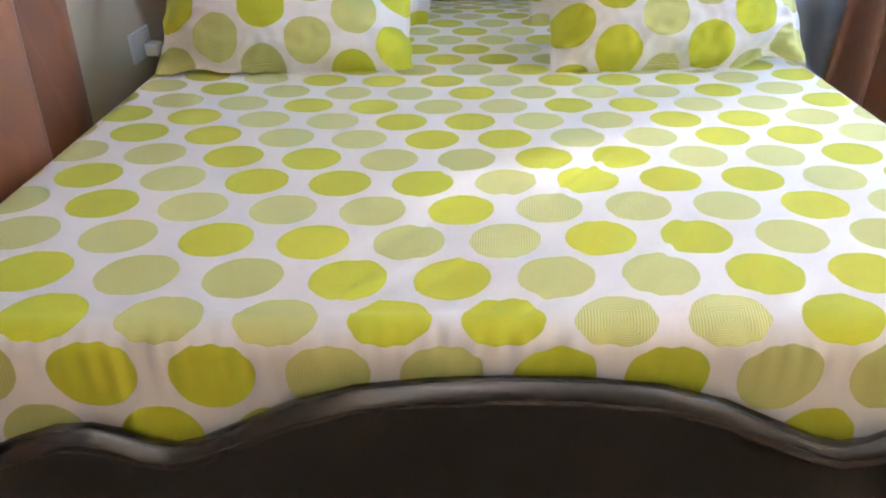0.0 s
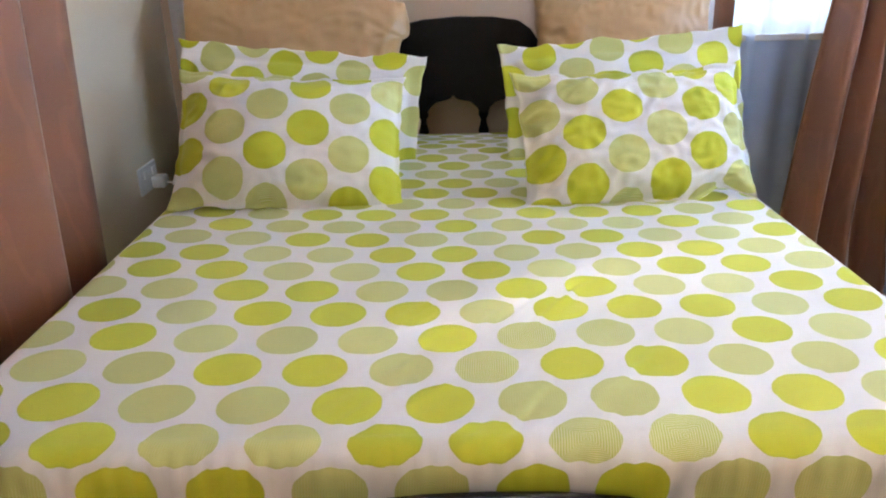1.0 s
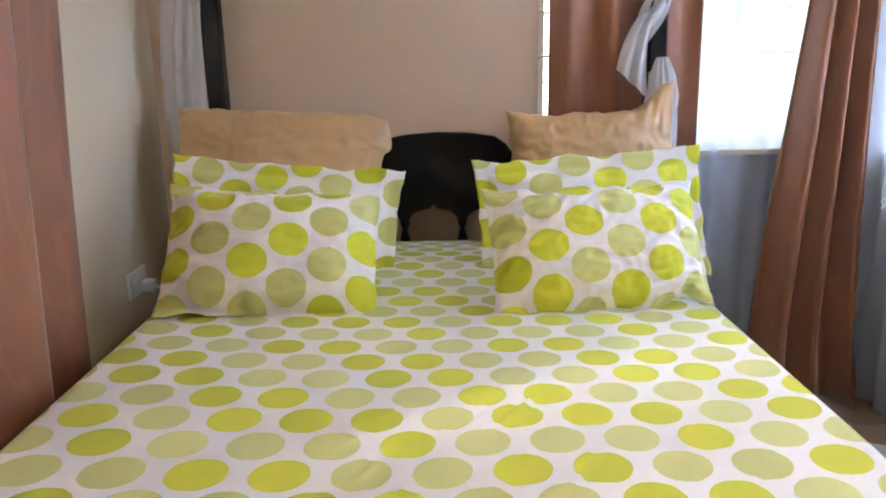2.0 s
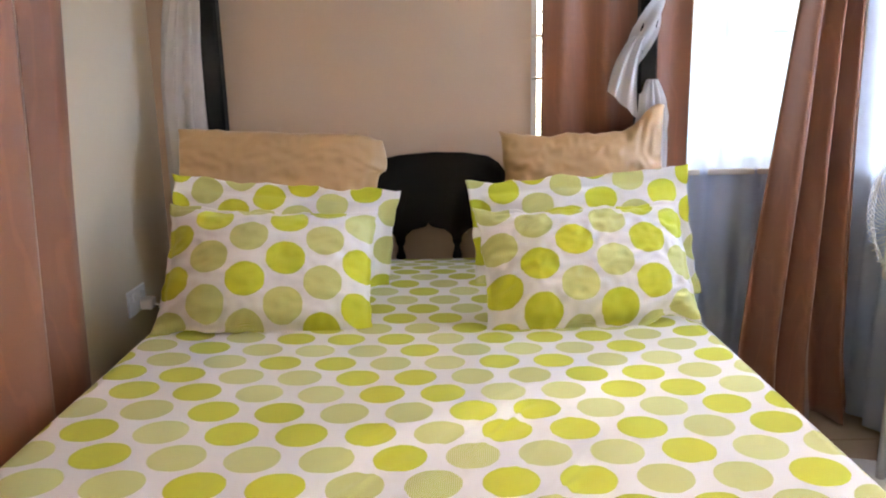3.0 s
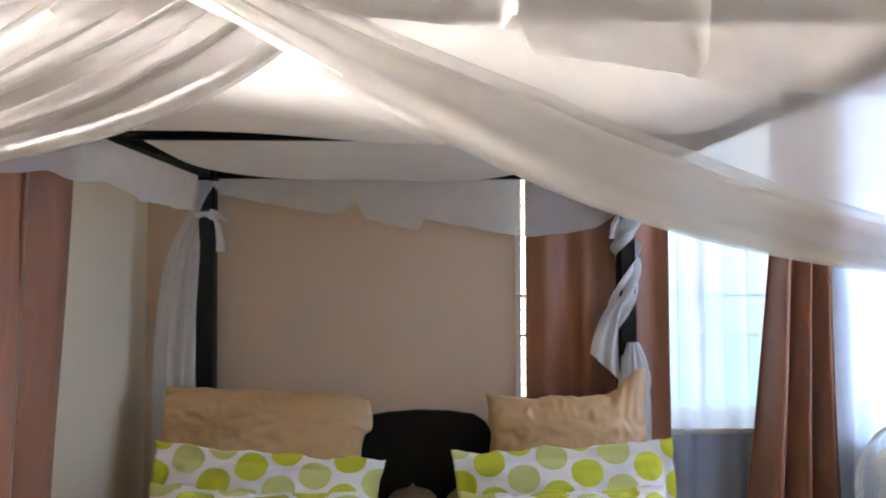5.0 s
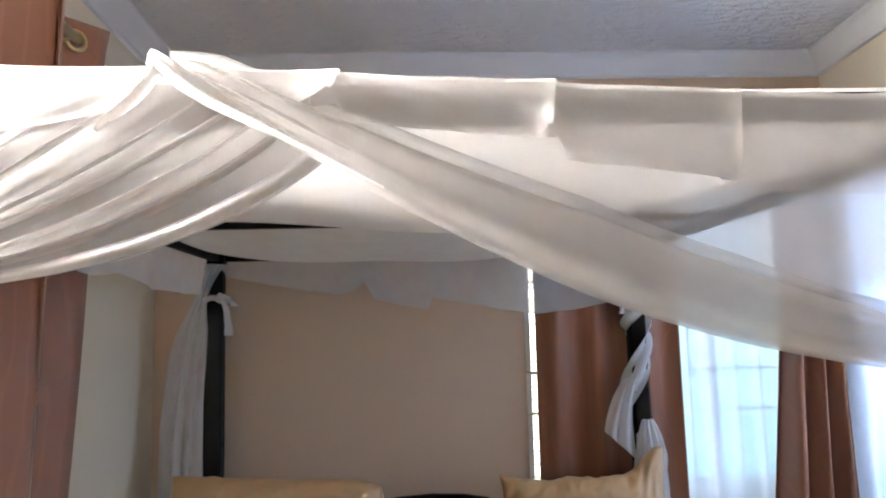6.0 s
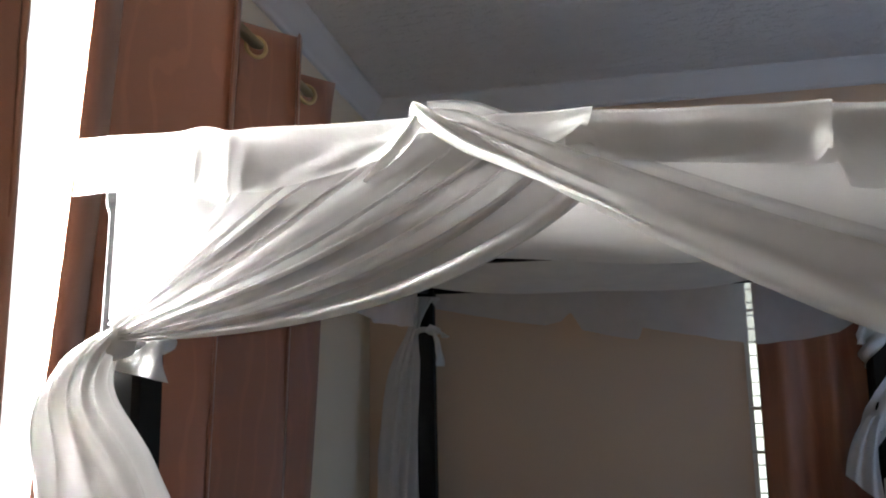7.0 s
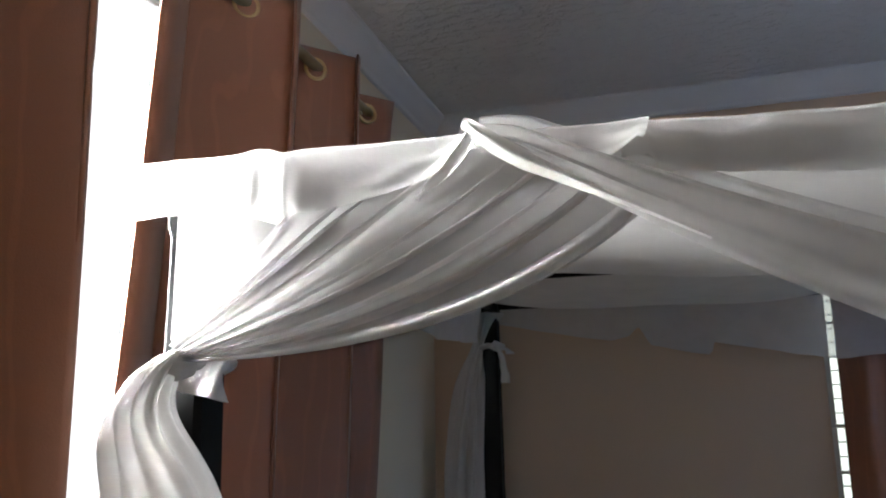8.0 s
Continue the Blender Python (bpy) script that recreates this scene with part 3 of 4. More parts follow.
def board_top(half, crest, wave):
    """Upper edge of a carved board from left to right: a broad crest, dips and small shoulders."""
    right = [(0.0, crest), (0.08, crest - 0.002), (0.16, crest - 0.011), (0.23, crest - 0.032), (0.29, crest - 0.062), (0.335, crest - 0.084), (0.37, crest - 0.093), (0.405, crest - 0.088), (0.435, crest - 0.072), (0.465, crest - 0.064), (0.50, crest - 0.066), (0.545, crest - 0.082), (0.60, crest - 0.108), (0.66, crest - 0.125), (half, crest - 0.13)]
    right = [(x, crest - (crest - z) * wave) for x, z in right]
    return [(-x, z) for x, z in reversed(right[1:])] + right


foot_top = board_top(0.705, 0.617, 1.0)
part("footboard", outline_board([(x - 0.01, z) for x, z in foot_top] + [(0.695, 0.24), (-0.715, 0.24)], -0.024, 0.008, 0.006), BLACK, bed, flat=True)
part("footboard_cap", tube([(x - 0.01, -0.008, z + 0.002) for x, z in foot_top], 0.017, 12), BLACK_CAP, bed, "rounded glossy black cap rail", flat=False)
# headboard: a crowned panel with a scalloped lower edge on turned spindles
head_top = [(-0.747, 0.845), (-0.62, 0.85), (-0.50, 0.86), (-0.40, 0.865), (-0.33, 0.875), (-0.28, 0.905), (-0.25, 0.95), (-0.225, 0.985), (-0.19, 1.008), (-0.12, 1.022), (0.0, 1.03), (0.12, 1.026), (0.21, 1.012), (0.25, 0.985), (0.275, 0.95), (0.31, 0.905), (0.35, 0.875), (0.42, 0.865), (0.55, 0.855), (0.747, 0.845)]
low = []
step = 0.215
for n in range(7):
    xa = 0.733 - n * step
    for f, z in ((0.0, 0.700), (0.06, 0.700), (0.12, 0.722), (0.22, 0.740), (0.36, 0.746), (0.45, 0.752), (0.5, 0.764), (0.55, 0.752), (0.64, 0.746), (0.78, 0.740), (0.88, 0.722), (0.94, 0.700)):
        if abs(xa - f * step) < 0.742:
            low.append((xa - f * step, z))
part("headboard", outline_board(head_top + [(0.747, 0.70)] + low + [(-0.747, 0.70)], 1.962, 1.994, 0.003), BLACK, bed)
for n in range(7):
    sp = lathe([(0.012, 0.44), (0.014, 0.50), (0.018, 0.53), (0.011, 0.55), (0.015, 0.60), (0.019, 0.635), (0.012, 0.66), (0.010, 0.675), (0.018, 0.69), (0.018, 0.702)], 14)
    bmesh.ops.translate(sp, verts=sp.verts, vec=(0.733 - n * step, 1.978, 0))
    part("spindle", sp, BLACK, bed, flat=False)
part("headboard_rail", box(-0.747, 1.963, 0.36, 0.747, 1.993, 0.445, 0.004), BLACK, bed)
for n in range(8):
    part("bed_slat", box(-0.768, 0.12 + n * 0.235, 0.30, 0.768, 0.20 + n * 0.235, 0.318, 0.003, 1), BLACK, bed)

BED_Z = 0.68
mattress = tagged(part("mattress", box(-0.715, 0.036, 0.32, 0.675, 1.915, 0.64, 0.04, 3), MATTRESS), "thick foam mattress under the dotted sheet", "mattress")


CREASES = [(random.Random(40 + n).uniform(0.50, 1.22), random.Random(80 + n).uniform(-0.06, 0.36), random.Random(120 + n).uniform(0.07, 0.24), random.Random(160 + n).uniform(0.0018, 0.0042)) for n in range(44)]


def sheet_place(s, t):
    """The fitted sheet: flat on top, turned down all round, with tension creases at the foot."""
    x0, x1, y0, y1, drop = -0.742, 0.698, 0.014, 1.94, 0.26
    r = 0.036
    lx, ly = (x1 - x0), (y1 - y0)
    u = s * (lx + 2 * drop) - drop
    v = t * (ly + 2 * drop) - drop

    def turn(a, size):
        if a < 0:
            d = -a
            q = min(d / (r * 1.5), 1.57)
            return -r * math.sin(q) + r, -r * (1 - math.cos(q)) - max(0, d - r * 2.36)
        if a > size:
            p, z = turn(size - a, size)
            return size - p, z
        return a + 0.0, 0.0

    def inset(a, size):
        if 0 <= a <= size:
            return r + (size - 2 * r) * a / size
        return turn(a, size)[0]
    x, y = x0 + inset(u, lx), y0 + inset(v, ly)
    z = BED_Z + turn(u, lx)[1] + turn(v, ly)[1]
    top = 1.0 if 0 <= u <= lx and 0 <= v <= ly else 0.0
    # broad softness, diagonal creases that run from the foot towards one side
    z += 0.006 * wob(u * 2.2, v * 2.0, 0.5) * top
    near = math.exp(-max(v, 0) / 0.42)
    c = (u - 0.72) - 0.85 * v
    ridge = (math.sin(c * 118 + 3.4 * wob(u * 5, v * 5, 2.0)) + 0.6 * math.sin(c * 51 + 2.0 * wob(u * 3, v * 3, 9.0))) * max(0.0, wob(u * 4.1 + 1.7, v * 2.6, 7.0) + 0.30)
    side = max(0.0, min(1.0, (u - 0.42) / 0.25)) * max(0.0, min(1.0, (1.25 - u) / 0.35))
    z += 0.0045 * ridge * near * side
    # sharp pulled creases, each a narrow fold of its own
    for n, (cu, cv, run, high) in enumerate(CREASES):
        du, dv = u - cu, v - cv
        p, q = du * 0.62 + dv * 0.78, du * 0.78 - dv * 0.62 + 0.012 * wob(u * 6, v * 6, n * 1.7)
        if -0.1 < p < run + 0.1 and abs(q) < 0.06:
            fade = max(0.0, math.sin(math.pi * max(0.0, min(1.0, p / run)))) ** 0.7
            z += 0.75 * high * fade * (math.exp(-(q / 0.006) ** 2) - 0.6 * math.exp(-((q - 0.011) / 0.007) ** 2)) * (1.0 if v > -0.02 else 0.4)
    hem = math.exp(-((v + 0.045) / 0.07) ** 2)
    y -= 0.004 * abs(wob(u * 7.0, v * 9.0, 4.0)) * hem
    y += 0.005 * math.sin(u * 240 + 3 * wob(u * 5, 0, 3.0)) * hem * max(0.0, 0.45 + wob(u * 4.0, 1.0, 5.0))
    z -= 0.040 * max(0.0, min(1.0, (v - 1.45) / 0.45)) ** 1.5
    return (x, y, z)


def sheet_uv(s, t):
    def cloth(a, lo, size):
        if a < 0:
            return lo + 0.036 + a
        return lo + size - 0.036 + a - size if a > size else lo + 0.036 + (size - 0.072) * a / size
    x, y = cloth(s * 1.96 - 0.26, -0.742, 1.44), cloth(t * 2.446 - 0.26, 0.014, 1.926)
    # the cloth is pulled a little out of square over the mattress, and lies even under the pillows
    past, y = max(0.0, y - 1.0), min(y, 1.0)
    col = 0.619 + 8.204 * x - 0.52 * y - 0.005 * x * y + 0.376 * x * x + 0.005 * y * y - 0.588 * x ** 3 - 0.11 * x * x * y + 0.141 * x * y * y + 0.148 * y ** 3
    row = -1.362 + 0.093 * x + 10.887 * y + 0.184 * x * y - 0.388 * x * x + 0.766 * y * y - 0.066 * x ** 3 - 1.265 * x * x * y + 0.223 * x * y * y + 0.047 * y ** 3 + 11.6 * past
    return (col * 0.12, row * 0.0868)


sheet = tagged(part("bed_sheet", grid(290, 330, sheet_place, sheet_uv), DOTS, flat=False), "white cotton fitted sheet with lime green polka dots", "bed sheet")


# ---- pillows ----
def pillow(label, wide, high, thick, m, material, uv0=(0, 0), flange=0.0, seed=0.0, ears=0.03, sag=0.0, kink=None, turn=0.0, full=0.62, pinch=0.03, wrinkle=0.16):
    """A stuffed pillow lying in its own xz plane, with drawn-out corners, seams and creases."""
    nu, nv = 84, 60
    bm = bmesh.new()
    layer = bm.loops.layers.uv.new("cloth")
    ct, st = math.cos(turn), math.sin(turn)

    def point(i, j, side):
        a, b = 2 * i / nu - 1, 2 * j / nv - 1
        fa = 1 - flange / (wide / 2)
        fb = 1 - flange / (high / 2)
        ia, ib = min(1.0, abs(a) / fa), min(1.0, abs(b) / fb)
        puff = max(0.0, (1 - ia ** 2.6)) ** full * max(0.0, (1 - ib ** 2.6)) ** full
        puff *= 1.0 + 0.16 * wob(a * 1.7, b * 1.7, seed) + 0.10 * (-b) * sag
        crease = (0.15 * abs(wob(a * 3.0 + b * 1.1, b * 4.2, seed + 3)) + wrinkle * abs(wob(a * 7.0 - b * 3.0, b * 5.0 + a * 2.0, seed + 6))) * (0.35 + 0.65 * max(ia, ib) ** 2)
        y = side * (thick / 2 * max(0.0, puff - crease * min(1, puff * 3)) + 0.0022)
        pull_a = 1 - pinch * (1 - abs(b) ** 2.2) * (abs(a) ** 3)
        pull_b = 1 - pinch * (1 - abs(a) ** 2.2) * (abs(b) ** 3)
        x = a * wide / 2 * pull_a + ears * a * abs(a) ** 6 * abs(b) ** 6 + 0.006 * wob(b * 4, seed, 1.0) * abs(a) ** 4
        z = b * high / 2 * pull_b + ears * b * abs(a) ** 6 * abs(b) ** 6 + (0.014 * wob(a * 3.4, seed, 2.0) + 0.006 * wob(a * 9.0, seed, 5.0)) * abs(b) ** 4
        edge = max(abs(a), abs(b)) ** 8
        y += edge * 0.014 * wob(a * 4.0, b * 4.0, seed + 9)
        if kink:
            ka, kb, kx, kz = kink
            g = math.exp(-((a - ka) ** 2 + (b - kb) ** 2) / 0.06)
            x += kx * g
            z += kz * g
        return (x, y, z)
    sheets = []
    for side in (-1, 1):
        sheets.append([[bm.verts.new(point(i, j, side)) for i in range(nu + 1)] for j in range(nv + 1)])
    for rows in sheets:
        for j in range(nv):
            for i in range(nu):
                f = bm.faces.new((rows[j][i], rows[j][i + 1], rows[j + 1][i + 1], rows[j + 1][i]))
                for loop, (p, q) in zip(f.loops, ((i, j), (i + 1, j), (i + 1, j + 1), (i, j + 1))):
                    c, d = (p / nu - 0.5) * wide * 1.05, (q / nv - 0.5) * high * 1.08
                    loop[layer].uv = ((c * ct - d * st) * 0.94 + uv0[0], (c * st + d * ct) * 0.86 + uv0[1])
    f, b = sheets
    rim = [(0, i) for i in range(nu)] + [(j, nu) for j in range(nv)] + [(nv, i) for i in range(nu, 0, -1)] + [(j, 0) for j in range(nv, 0, -1)]
    for (j0, i0), (j1, i1) in zip(rim, rim[1:] + rim[:1]):
        face = bm.faces.new((f[j0][i0], f[j1][i1], b[j1][i1], b[j0][i0]))
        for loop in face.loops:
            loop[layer].uv = uv0
    ob = tagged(part("pillow", bm, material, flat=False), label, "pillow", "pillows on the bed")
    ob.matrix_world = m
    return ob


# leaning poses: the centre of each pillow, its lean back, and its tilt in its own plane
pillow("tan satin pillow standing against the headboard by the wall", 0.70, 0.45, 0.20, pose(-0.54, 1.80, 0.905, -8, 3.0, 2), TAN, seed=1.0, ears=0.0, full=0.36, pinch=0.02, kink=(1.0, 0.72, 0.03, -0.05), wrinkle=0.17)
pillow("tan satin pillow with a kinked corner beside the bed post", 0.56, 0.44, 0.18, pose(0.53, 1.80, 0.885, -8, -1.0, -2), TAN, seed=4.0, ears=0.01, full=0.40, pinch=0.02, kink=(0.93, 1.0, 0.0, 0.085), wrinkle=0.20)
pillow("lime dotted white pillow propped upright near the wall", 0.69, 0.40, 0.13, pose(-0.463, 1.42, 0.80, -18, 5.5, 2), DOTS, (0.03, 0.05), 0.04, 7.0, 0.006, turn=1.62)
pillow("lime dotted white pillow propped upright near the window", 0.68, 0.39, 0.13, pose(0.455, 1.42, 0.815, -18, -3.5, -2), DOTS, (0.05, 0.20), 0.04, 9.0, 0.004, turn=1.53)
pillow("lime dotted white pillow leaning in front near the wall", 0.54, 0.35, 0.17, pose(-0.425, 1.07, 0.815, -36, 4.0, 4), DOTS, (-0.055, 0.2183), 0.012, 12.0, 0.008, turn=1.571, full=0.5)
pillow("creased lime dotted white pillow leaning in front near the window", 0.55, 0.35, 0.17, pose(0.40, 1.06, 0.81, -36, -1.0, 4), DOTS, (-0.1316, 0.1240), 0.012, 15.0, 0.008, turn=1.571, full=0.5, kink=(0.8, -1.0, -0.02, 0.03), wrinkle=0.30)


# ---- mosquito net ----
net = thing("mosquito_net", "white mosquito net draped over the canopy, tied to the posts", "mosquito net")


def roof_sheet(s, t):
    """The flat top of the net, sagging in two bays between the rails."""
    y = lerp(PY0 - 0.02, PY1 + 0.01, t)
    x = lerp(-half(y), half(y), s)
    bay = (y / 1.043) if y < 1.043 else (y - 1.043) / (PY1 - 1.043)
    bay = max(0.0, min(1.0, bay))
    sag = math.sin(math.pi * bay) ** 0.75 * max(0.0, math.sin(math.pi * s)) ** (0.55 + 0.8 * s)
    depth = (0.088 * (1.1 - 0.3 * s) if y < 1.043 else 0.085 * (1.25 - 0.7 * s)) + 0.014 * wob(x * 1.3, y * 1.1, 3.0)
    z = canopy(y) + 0.002 - depth * sag + 0.007 * math.sin(x * 9 + 6 * y + 4 * wob(x, y, 1.0)) * sag
    return (x, y, z)


part("roof_panel", grid(64, 90, roof_sheet), NET_FOLD, net, flat=False)


def valance(name, p, q, out, low, seed, nu=80, ripple=0.012, mat=NET, reach=0.014):
    """A strip folded over a rail from p to q, hanging down by low(s)."""
    p, q, out = Vector(p), Vector(q), Vector(out)

    def place(s, t):
        a = p.lerp(q, s)
        h = low(s)
        fold = folds(s, 7.0, seed) * ripple * t + ripple * wob(s * 9, t * 2, seed)
        return a + out * (0.022 + fold + reach * t) + Vector((0, 0, canopy(a.y) + 0.006 - h * t + (0.004 * wob(s * 14, 0, seed))))
    return part(name, grid(nu, 12, place), mat, net, flat=False)


def low_back(s):
    return table(s, [(0, 0.085), (0.03, 0.091), (0.083, 0.112), (0.2, 0.145), (0.287, 0.169), (0.325, 0.152), (0.348, 0.115), (0.375, 0.19), (0.44, 0.21), (0.504, 0.228), (0.512, 0.185), (0.62, 0.215), (0.75, 0.253), (0.846, 0.244), (0.93, 0.22), (1, 0.15)]) + 0.005 * wob(s * 16, 0, 3.0)


def low_left(s):
    return table(s, [(0, 0.17), (0.25, 0.175), (0.36, 0.145), (0.53, 0.138), (0.7, 0.162), (0.85, 0.165), (1, 0.16)]) + 0.012 * wob(s * 10, 0, 5.0)


def low_right(s):
    return table(s, [(0, 0.2), (0.3, 0.225), (0.42, 0.232), (0.5, 0.25), (0.6, 0.252), (0.81, 0.218), (0.875, 0.165), (1, 0.14)]) + 0.018 * wob(s * 15, 0, 8.0)


valance("back_valance", (-PX, PY1, 0), (PX, PY1, 0), (0, 1, 0), low_back, 1.0, 160, 0.004, NET_BACK, 0.004)
valance("side_valance", (-FX, PY0, 0), (-PX, PY1, 0), (-1, 0, 0), low_left, 2.0, mat=NET_BACK)
valance("side_valance", (FX, PY0, 0), (PX, PY1, 0), (1, 0, 0), low_right, 4.0)


def front_low(s):
    """The front strip hangs in steps, each with a turned-up corner."""
    return table(s, [(0, 0.080), (0.05, 0.078), (0.085, 0.070), (0.115, 0.094), (0.16, 0.086), (0.226, 0.066), (0.262, 0.052), (0.289, 0.014), (0.325, 0.034), (0.36, 0.046), (0.42, 0.040), (0.425, 0.062), (0.50, 0.066), (0.58, 0.070), (0.585, 0.095), (0.65, 0.102), (0.72, 0.110), (0.725, 0.118), (1.0, 0.13)])


def front_strip(s, t, back=0.0):
    """The strip comes over the top of the rail and hangs down before it."""
    x = lerp(-FX - 0.048, FX + 0.048, s)
    h = front_low(s)
    k = math.exp(-((s - 0.115) / 0.016) ** 2) + 0.6 * math.exp(-((s - 0.150) / 0.012) ** 2) * t - 0.7 * math.exp(-((s - 0.132) / 0.010) ** 2)
    top = 1.884 - 0.021 * max(0.0, min(1.6, (x + FX) / 0.72)) ** 0.9 - 0.010 * max(0.0, min(1.0, (x + 0.1) / 0.6)) + 0.006 * max(0.0, k) + 0.002 * wob(s * 20, 0, 2.0) - back * 0.3
    if t < 0.2:
        f = t / 0.2
        return (x, lerp(0.02, -0.062, f) + back, top - 0.004 + 0.004 * math.sin(math.pi * f))
    t = (t - 0.2) / 0.8
    y = -0.062 + back - 0.006 * t - 0.006 * folds(s, 5.0, 0.3) * t - 0.022 * k * t ** 0.6 + 0.007 * wob(s * 12, t * 2, 6.0) * t + 0.004 * wob(s * 30, t * 4, 2.0) * t
    return (x, y, top - 0.004 - h * t)


# the strip is made of overlapping panels, each ending in a turned-up corner
for first, last, back, cloth in ((0.0, 0.422, 0.0, NET_FOLD), (0.40, 0.582, 0.004, NET_MID), (0.56, 0.722, 0.008, NET_MID), (0.70, 1.0, 0.012, NET)):
    def panel(s, t, first=first, last=last, back=back):
        x, y, z = front_strip(lerp(first, last, s), t, back)
        end = max(0.0, (s - 0.90) / 0.10) if last < 0.99 else 0.0
        return (x - 0.010 * end * t, y - 0.005 * end ** 2 * t, z + 0.022 * end ** 2 * t * t)
    part("front_valance", grid(int(180 * (last - first)) + 20, 18, panel), cloth, net, flat=False)


KL, KR = (-0.692, -0.048, 1.618), (0.715, -0.045, 1.52)


def left_swag(s, t, inner=0.0):
    """The net falls straight beside the post, and slants more and more up to the hem that closes it."""
    q = s ** 0.9
    a = Vector((lerp(-FX - 0.006, -0.055, q), -0.040, 1.866 - 0.016 * q))
    k = Vector((KL[0] + lerp(-0.016, 0.012, s), KL[1] - 0.008, KL[2] + lerp(0.030, 0.002, s)))
    c = (a + k) / 2 + Vector((0.150 * s ** 3.6, 0.0, -0.118 * s ** 3.2))
    p = a * (1 - t) ** 2 + c * 2 * t * (1 - t) + k * t * t
    f = math.sin(s * 37 + 2.2 * wob(s * 5, t * 1.0, 1.0)) + 0.45 * math.sin(s * 66 + 1.0 + 3 * wob(s * 5, t, 4.0))
    p.y += 0.005 * f * min(1.0, 0.2 + 2 * t) * (1 - 0.5 * t) * (0.25 + 0.75 * s) + inner * math.sin(math.pi * t) ** 0.6
    return p


part("swag_curtain", grid(200, 44, left_swag), NET_MID, net, flat=False)


def left_lining(s, t):
    """The second layer of the gathered curtain, its folds out of step with the first."""
    return left_swag(0.48 + 0.515 * s, t, 0.016 - 0.005 * math.sin(19 * s + 2 * t))


part("swag_lining", grid(120, 40, left_lining), NET, net, flat=False)


# pleats where the net lies doubled, from the rail down to the tie
for at, wide in ((0.30, 0.012), (0.395, 0.022), (0.46, 0.010), (0.545, 0.030), (0.66, 0.016), (0.74, 0.030), (0.83, 0.018), (0.885, 0.034), (0.965, 0.050)):
    def pleat(s, t, at=at, wide=wide):
        p = left_swag(at + wide * (s - 0.5) * (0.5 + 1.1 * t) + 0.010 * math.sin(3 * t + at * 20), t)
        p.y -= (0.006 + 0.008 * math.sin(math.pi * s)) * max(0.0, min(1.0, (t - 0.10) * 4))
        return p
    part("pleat", grid(8, 44, pleat), NET_FOLD, net, flat=False)


def header(s, t):
    """The sewn heading of the net, a doubled band with a ruffled lower seam below the rail."""
    x = lerp(-0.40, -0.02, s)
    return (x, -0.030 + 0.003 * math.sin(s * 60 + 3 * t), lerp(1.838, 1.802 + 0.003 * wob(s * 18, 0, 3.0), t))


part("heading", grid(90, 6, header), NET_MID, net, flat=False)


RIM = [(0.0, 1.872), (0.10, 1.804), (0.2, 1.738), (0.3, 1.680), (0.44, 1.606), (0.56, 1.562), (0.66, 1.536), (0.80, 1.512), (0.92, 1.505), (1.0, 1.52)]


def rim(s):
    x = lerp(-0.325, KR[0], s)
    z = sum(table(max(0, min(1, s + d)), RIM) for d in (-0.05, -0.025, 0, 0.025, 0.05)) / 5
    return x, z


def right_rope(s, t):
    """The gathered hem of the right curtain, a folded band from the peak to the far tie."""
    x, z = rim(s)
    width = table(s, [(0, 0.012), (0.05, 0.030), (0.2, 0.055), (0.42, 0.080), (0.58, 0.076), (0.8, 0.052), (1.0, 0.03)])
    f = math.sin(t * 8.5 + 1.2 * wob(s * 2.0, t * 1.5, 2.0) + s * 1.5)
    return (x + 0.35 * width * t, -0.080 - 0.010 * f + 0.012 * t, z + width * t)


part("swag_hem", grid(110, 36, right_rope), NET_MID, net, flat=False)


def right_lining(s, t):
    x, y, z = right_rope(s, t)
    return (x + 0.012, y + 0.022 + 0.006 * math.sin(t * 10 + s * 4), z + 0.012 * t + 0.004)


part("swag_hem_lining", grid(110, 24, right_lining), NET, net, flat=False)


def right_sheet(s, t):
    """The thin upper part of the right curtain, from the rail to its gathered hem."""
    x, z = rim(s)
    up = lerp(z + 0.01, 1.852 - 0.02 * s, t)
    f = math.sin(s * 60 + 2 * wob(s * 6, t, 3.0)) * 0.006 + 0.008 * wob(s * 5, t * 3, 8.0)
    return (x + 0.03 * t, -0.050 + 0.6 * f + 0.010 * t, max(up, z + 0.01))


part("swag_curtain", grid(110, 24, right_sheet), NET, net, flat=False)
# the sharp fold thrown over the front rail
def ribbon(name, path, width, material=NET_THICK):
    """A narrow folded strip of cloth along a path, doubled along its middle."""
    pts = [Vector(p) for p in path]

    def place(s, t):
        f = s * (len(pts) - 1)
        i = min(int(f), len(pts) - 2)
        p = pts[i].lerp(pts[i + 1], f - i)
        d = (pts[i + 1] - pts[i]).normalized()
        n = Vector((d.z, 0, -d.x))
        n = n if n.z < 0 else -n
        w = width * (0.35 + 0.65 * math.sin(math.pi * min(1.0, 0.15 + s * 0.8))) * min(1.0, (1.0 - s) * 2.2)
        return p + n * w * t + Vector((0, -0.010 * math.sin(math.pi * t) + 0.004 * wob(s * 5, t * 3, 2.0), 0))
    return part(name, grid(40, 8, place), material, net, flat=False)


ribbon("fold_peak", [(-0.312, -0.074, 1.878), (-0.328, -0.076, 1.858), (-0.348, -0.078, 1.834), (-0.366, -0.078, 1.808), (-0.376, -0.076, 1.790)], 0.020)
ribbon("fold_peak", [(-0.316, -0.082, 1.879), (-0.302, -0.084, 1.871), (-0.275, -0.088, 1.850), (-0.23, -0.090, 1.819), (-0.16, -0.092, 1.774), (-0.07, -0.092, 1.720)], 0.022)


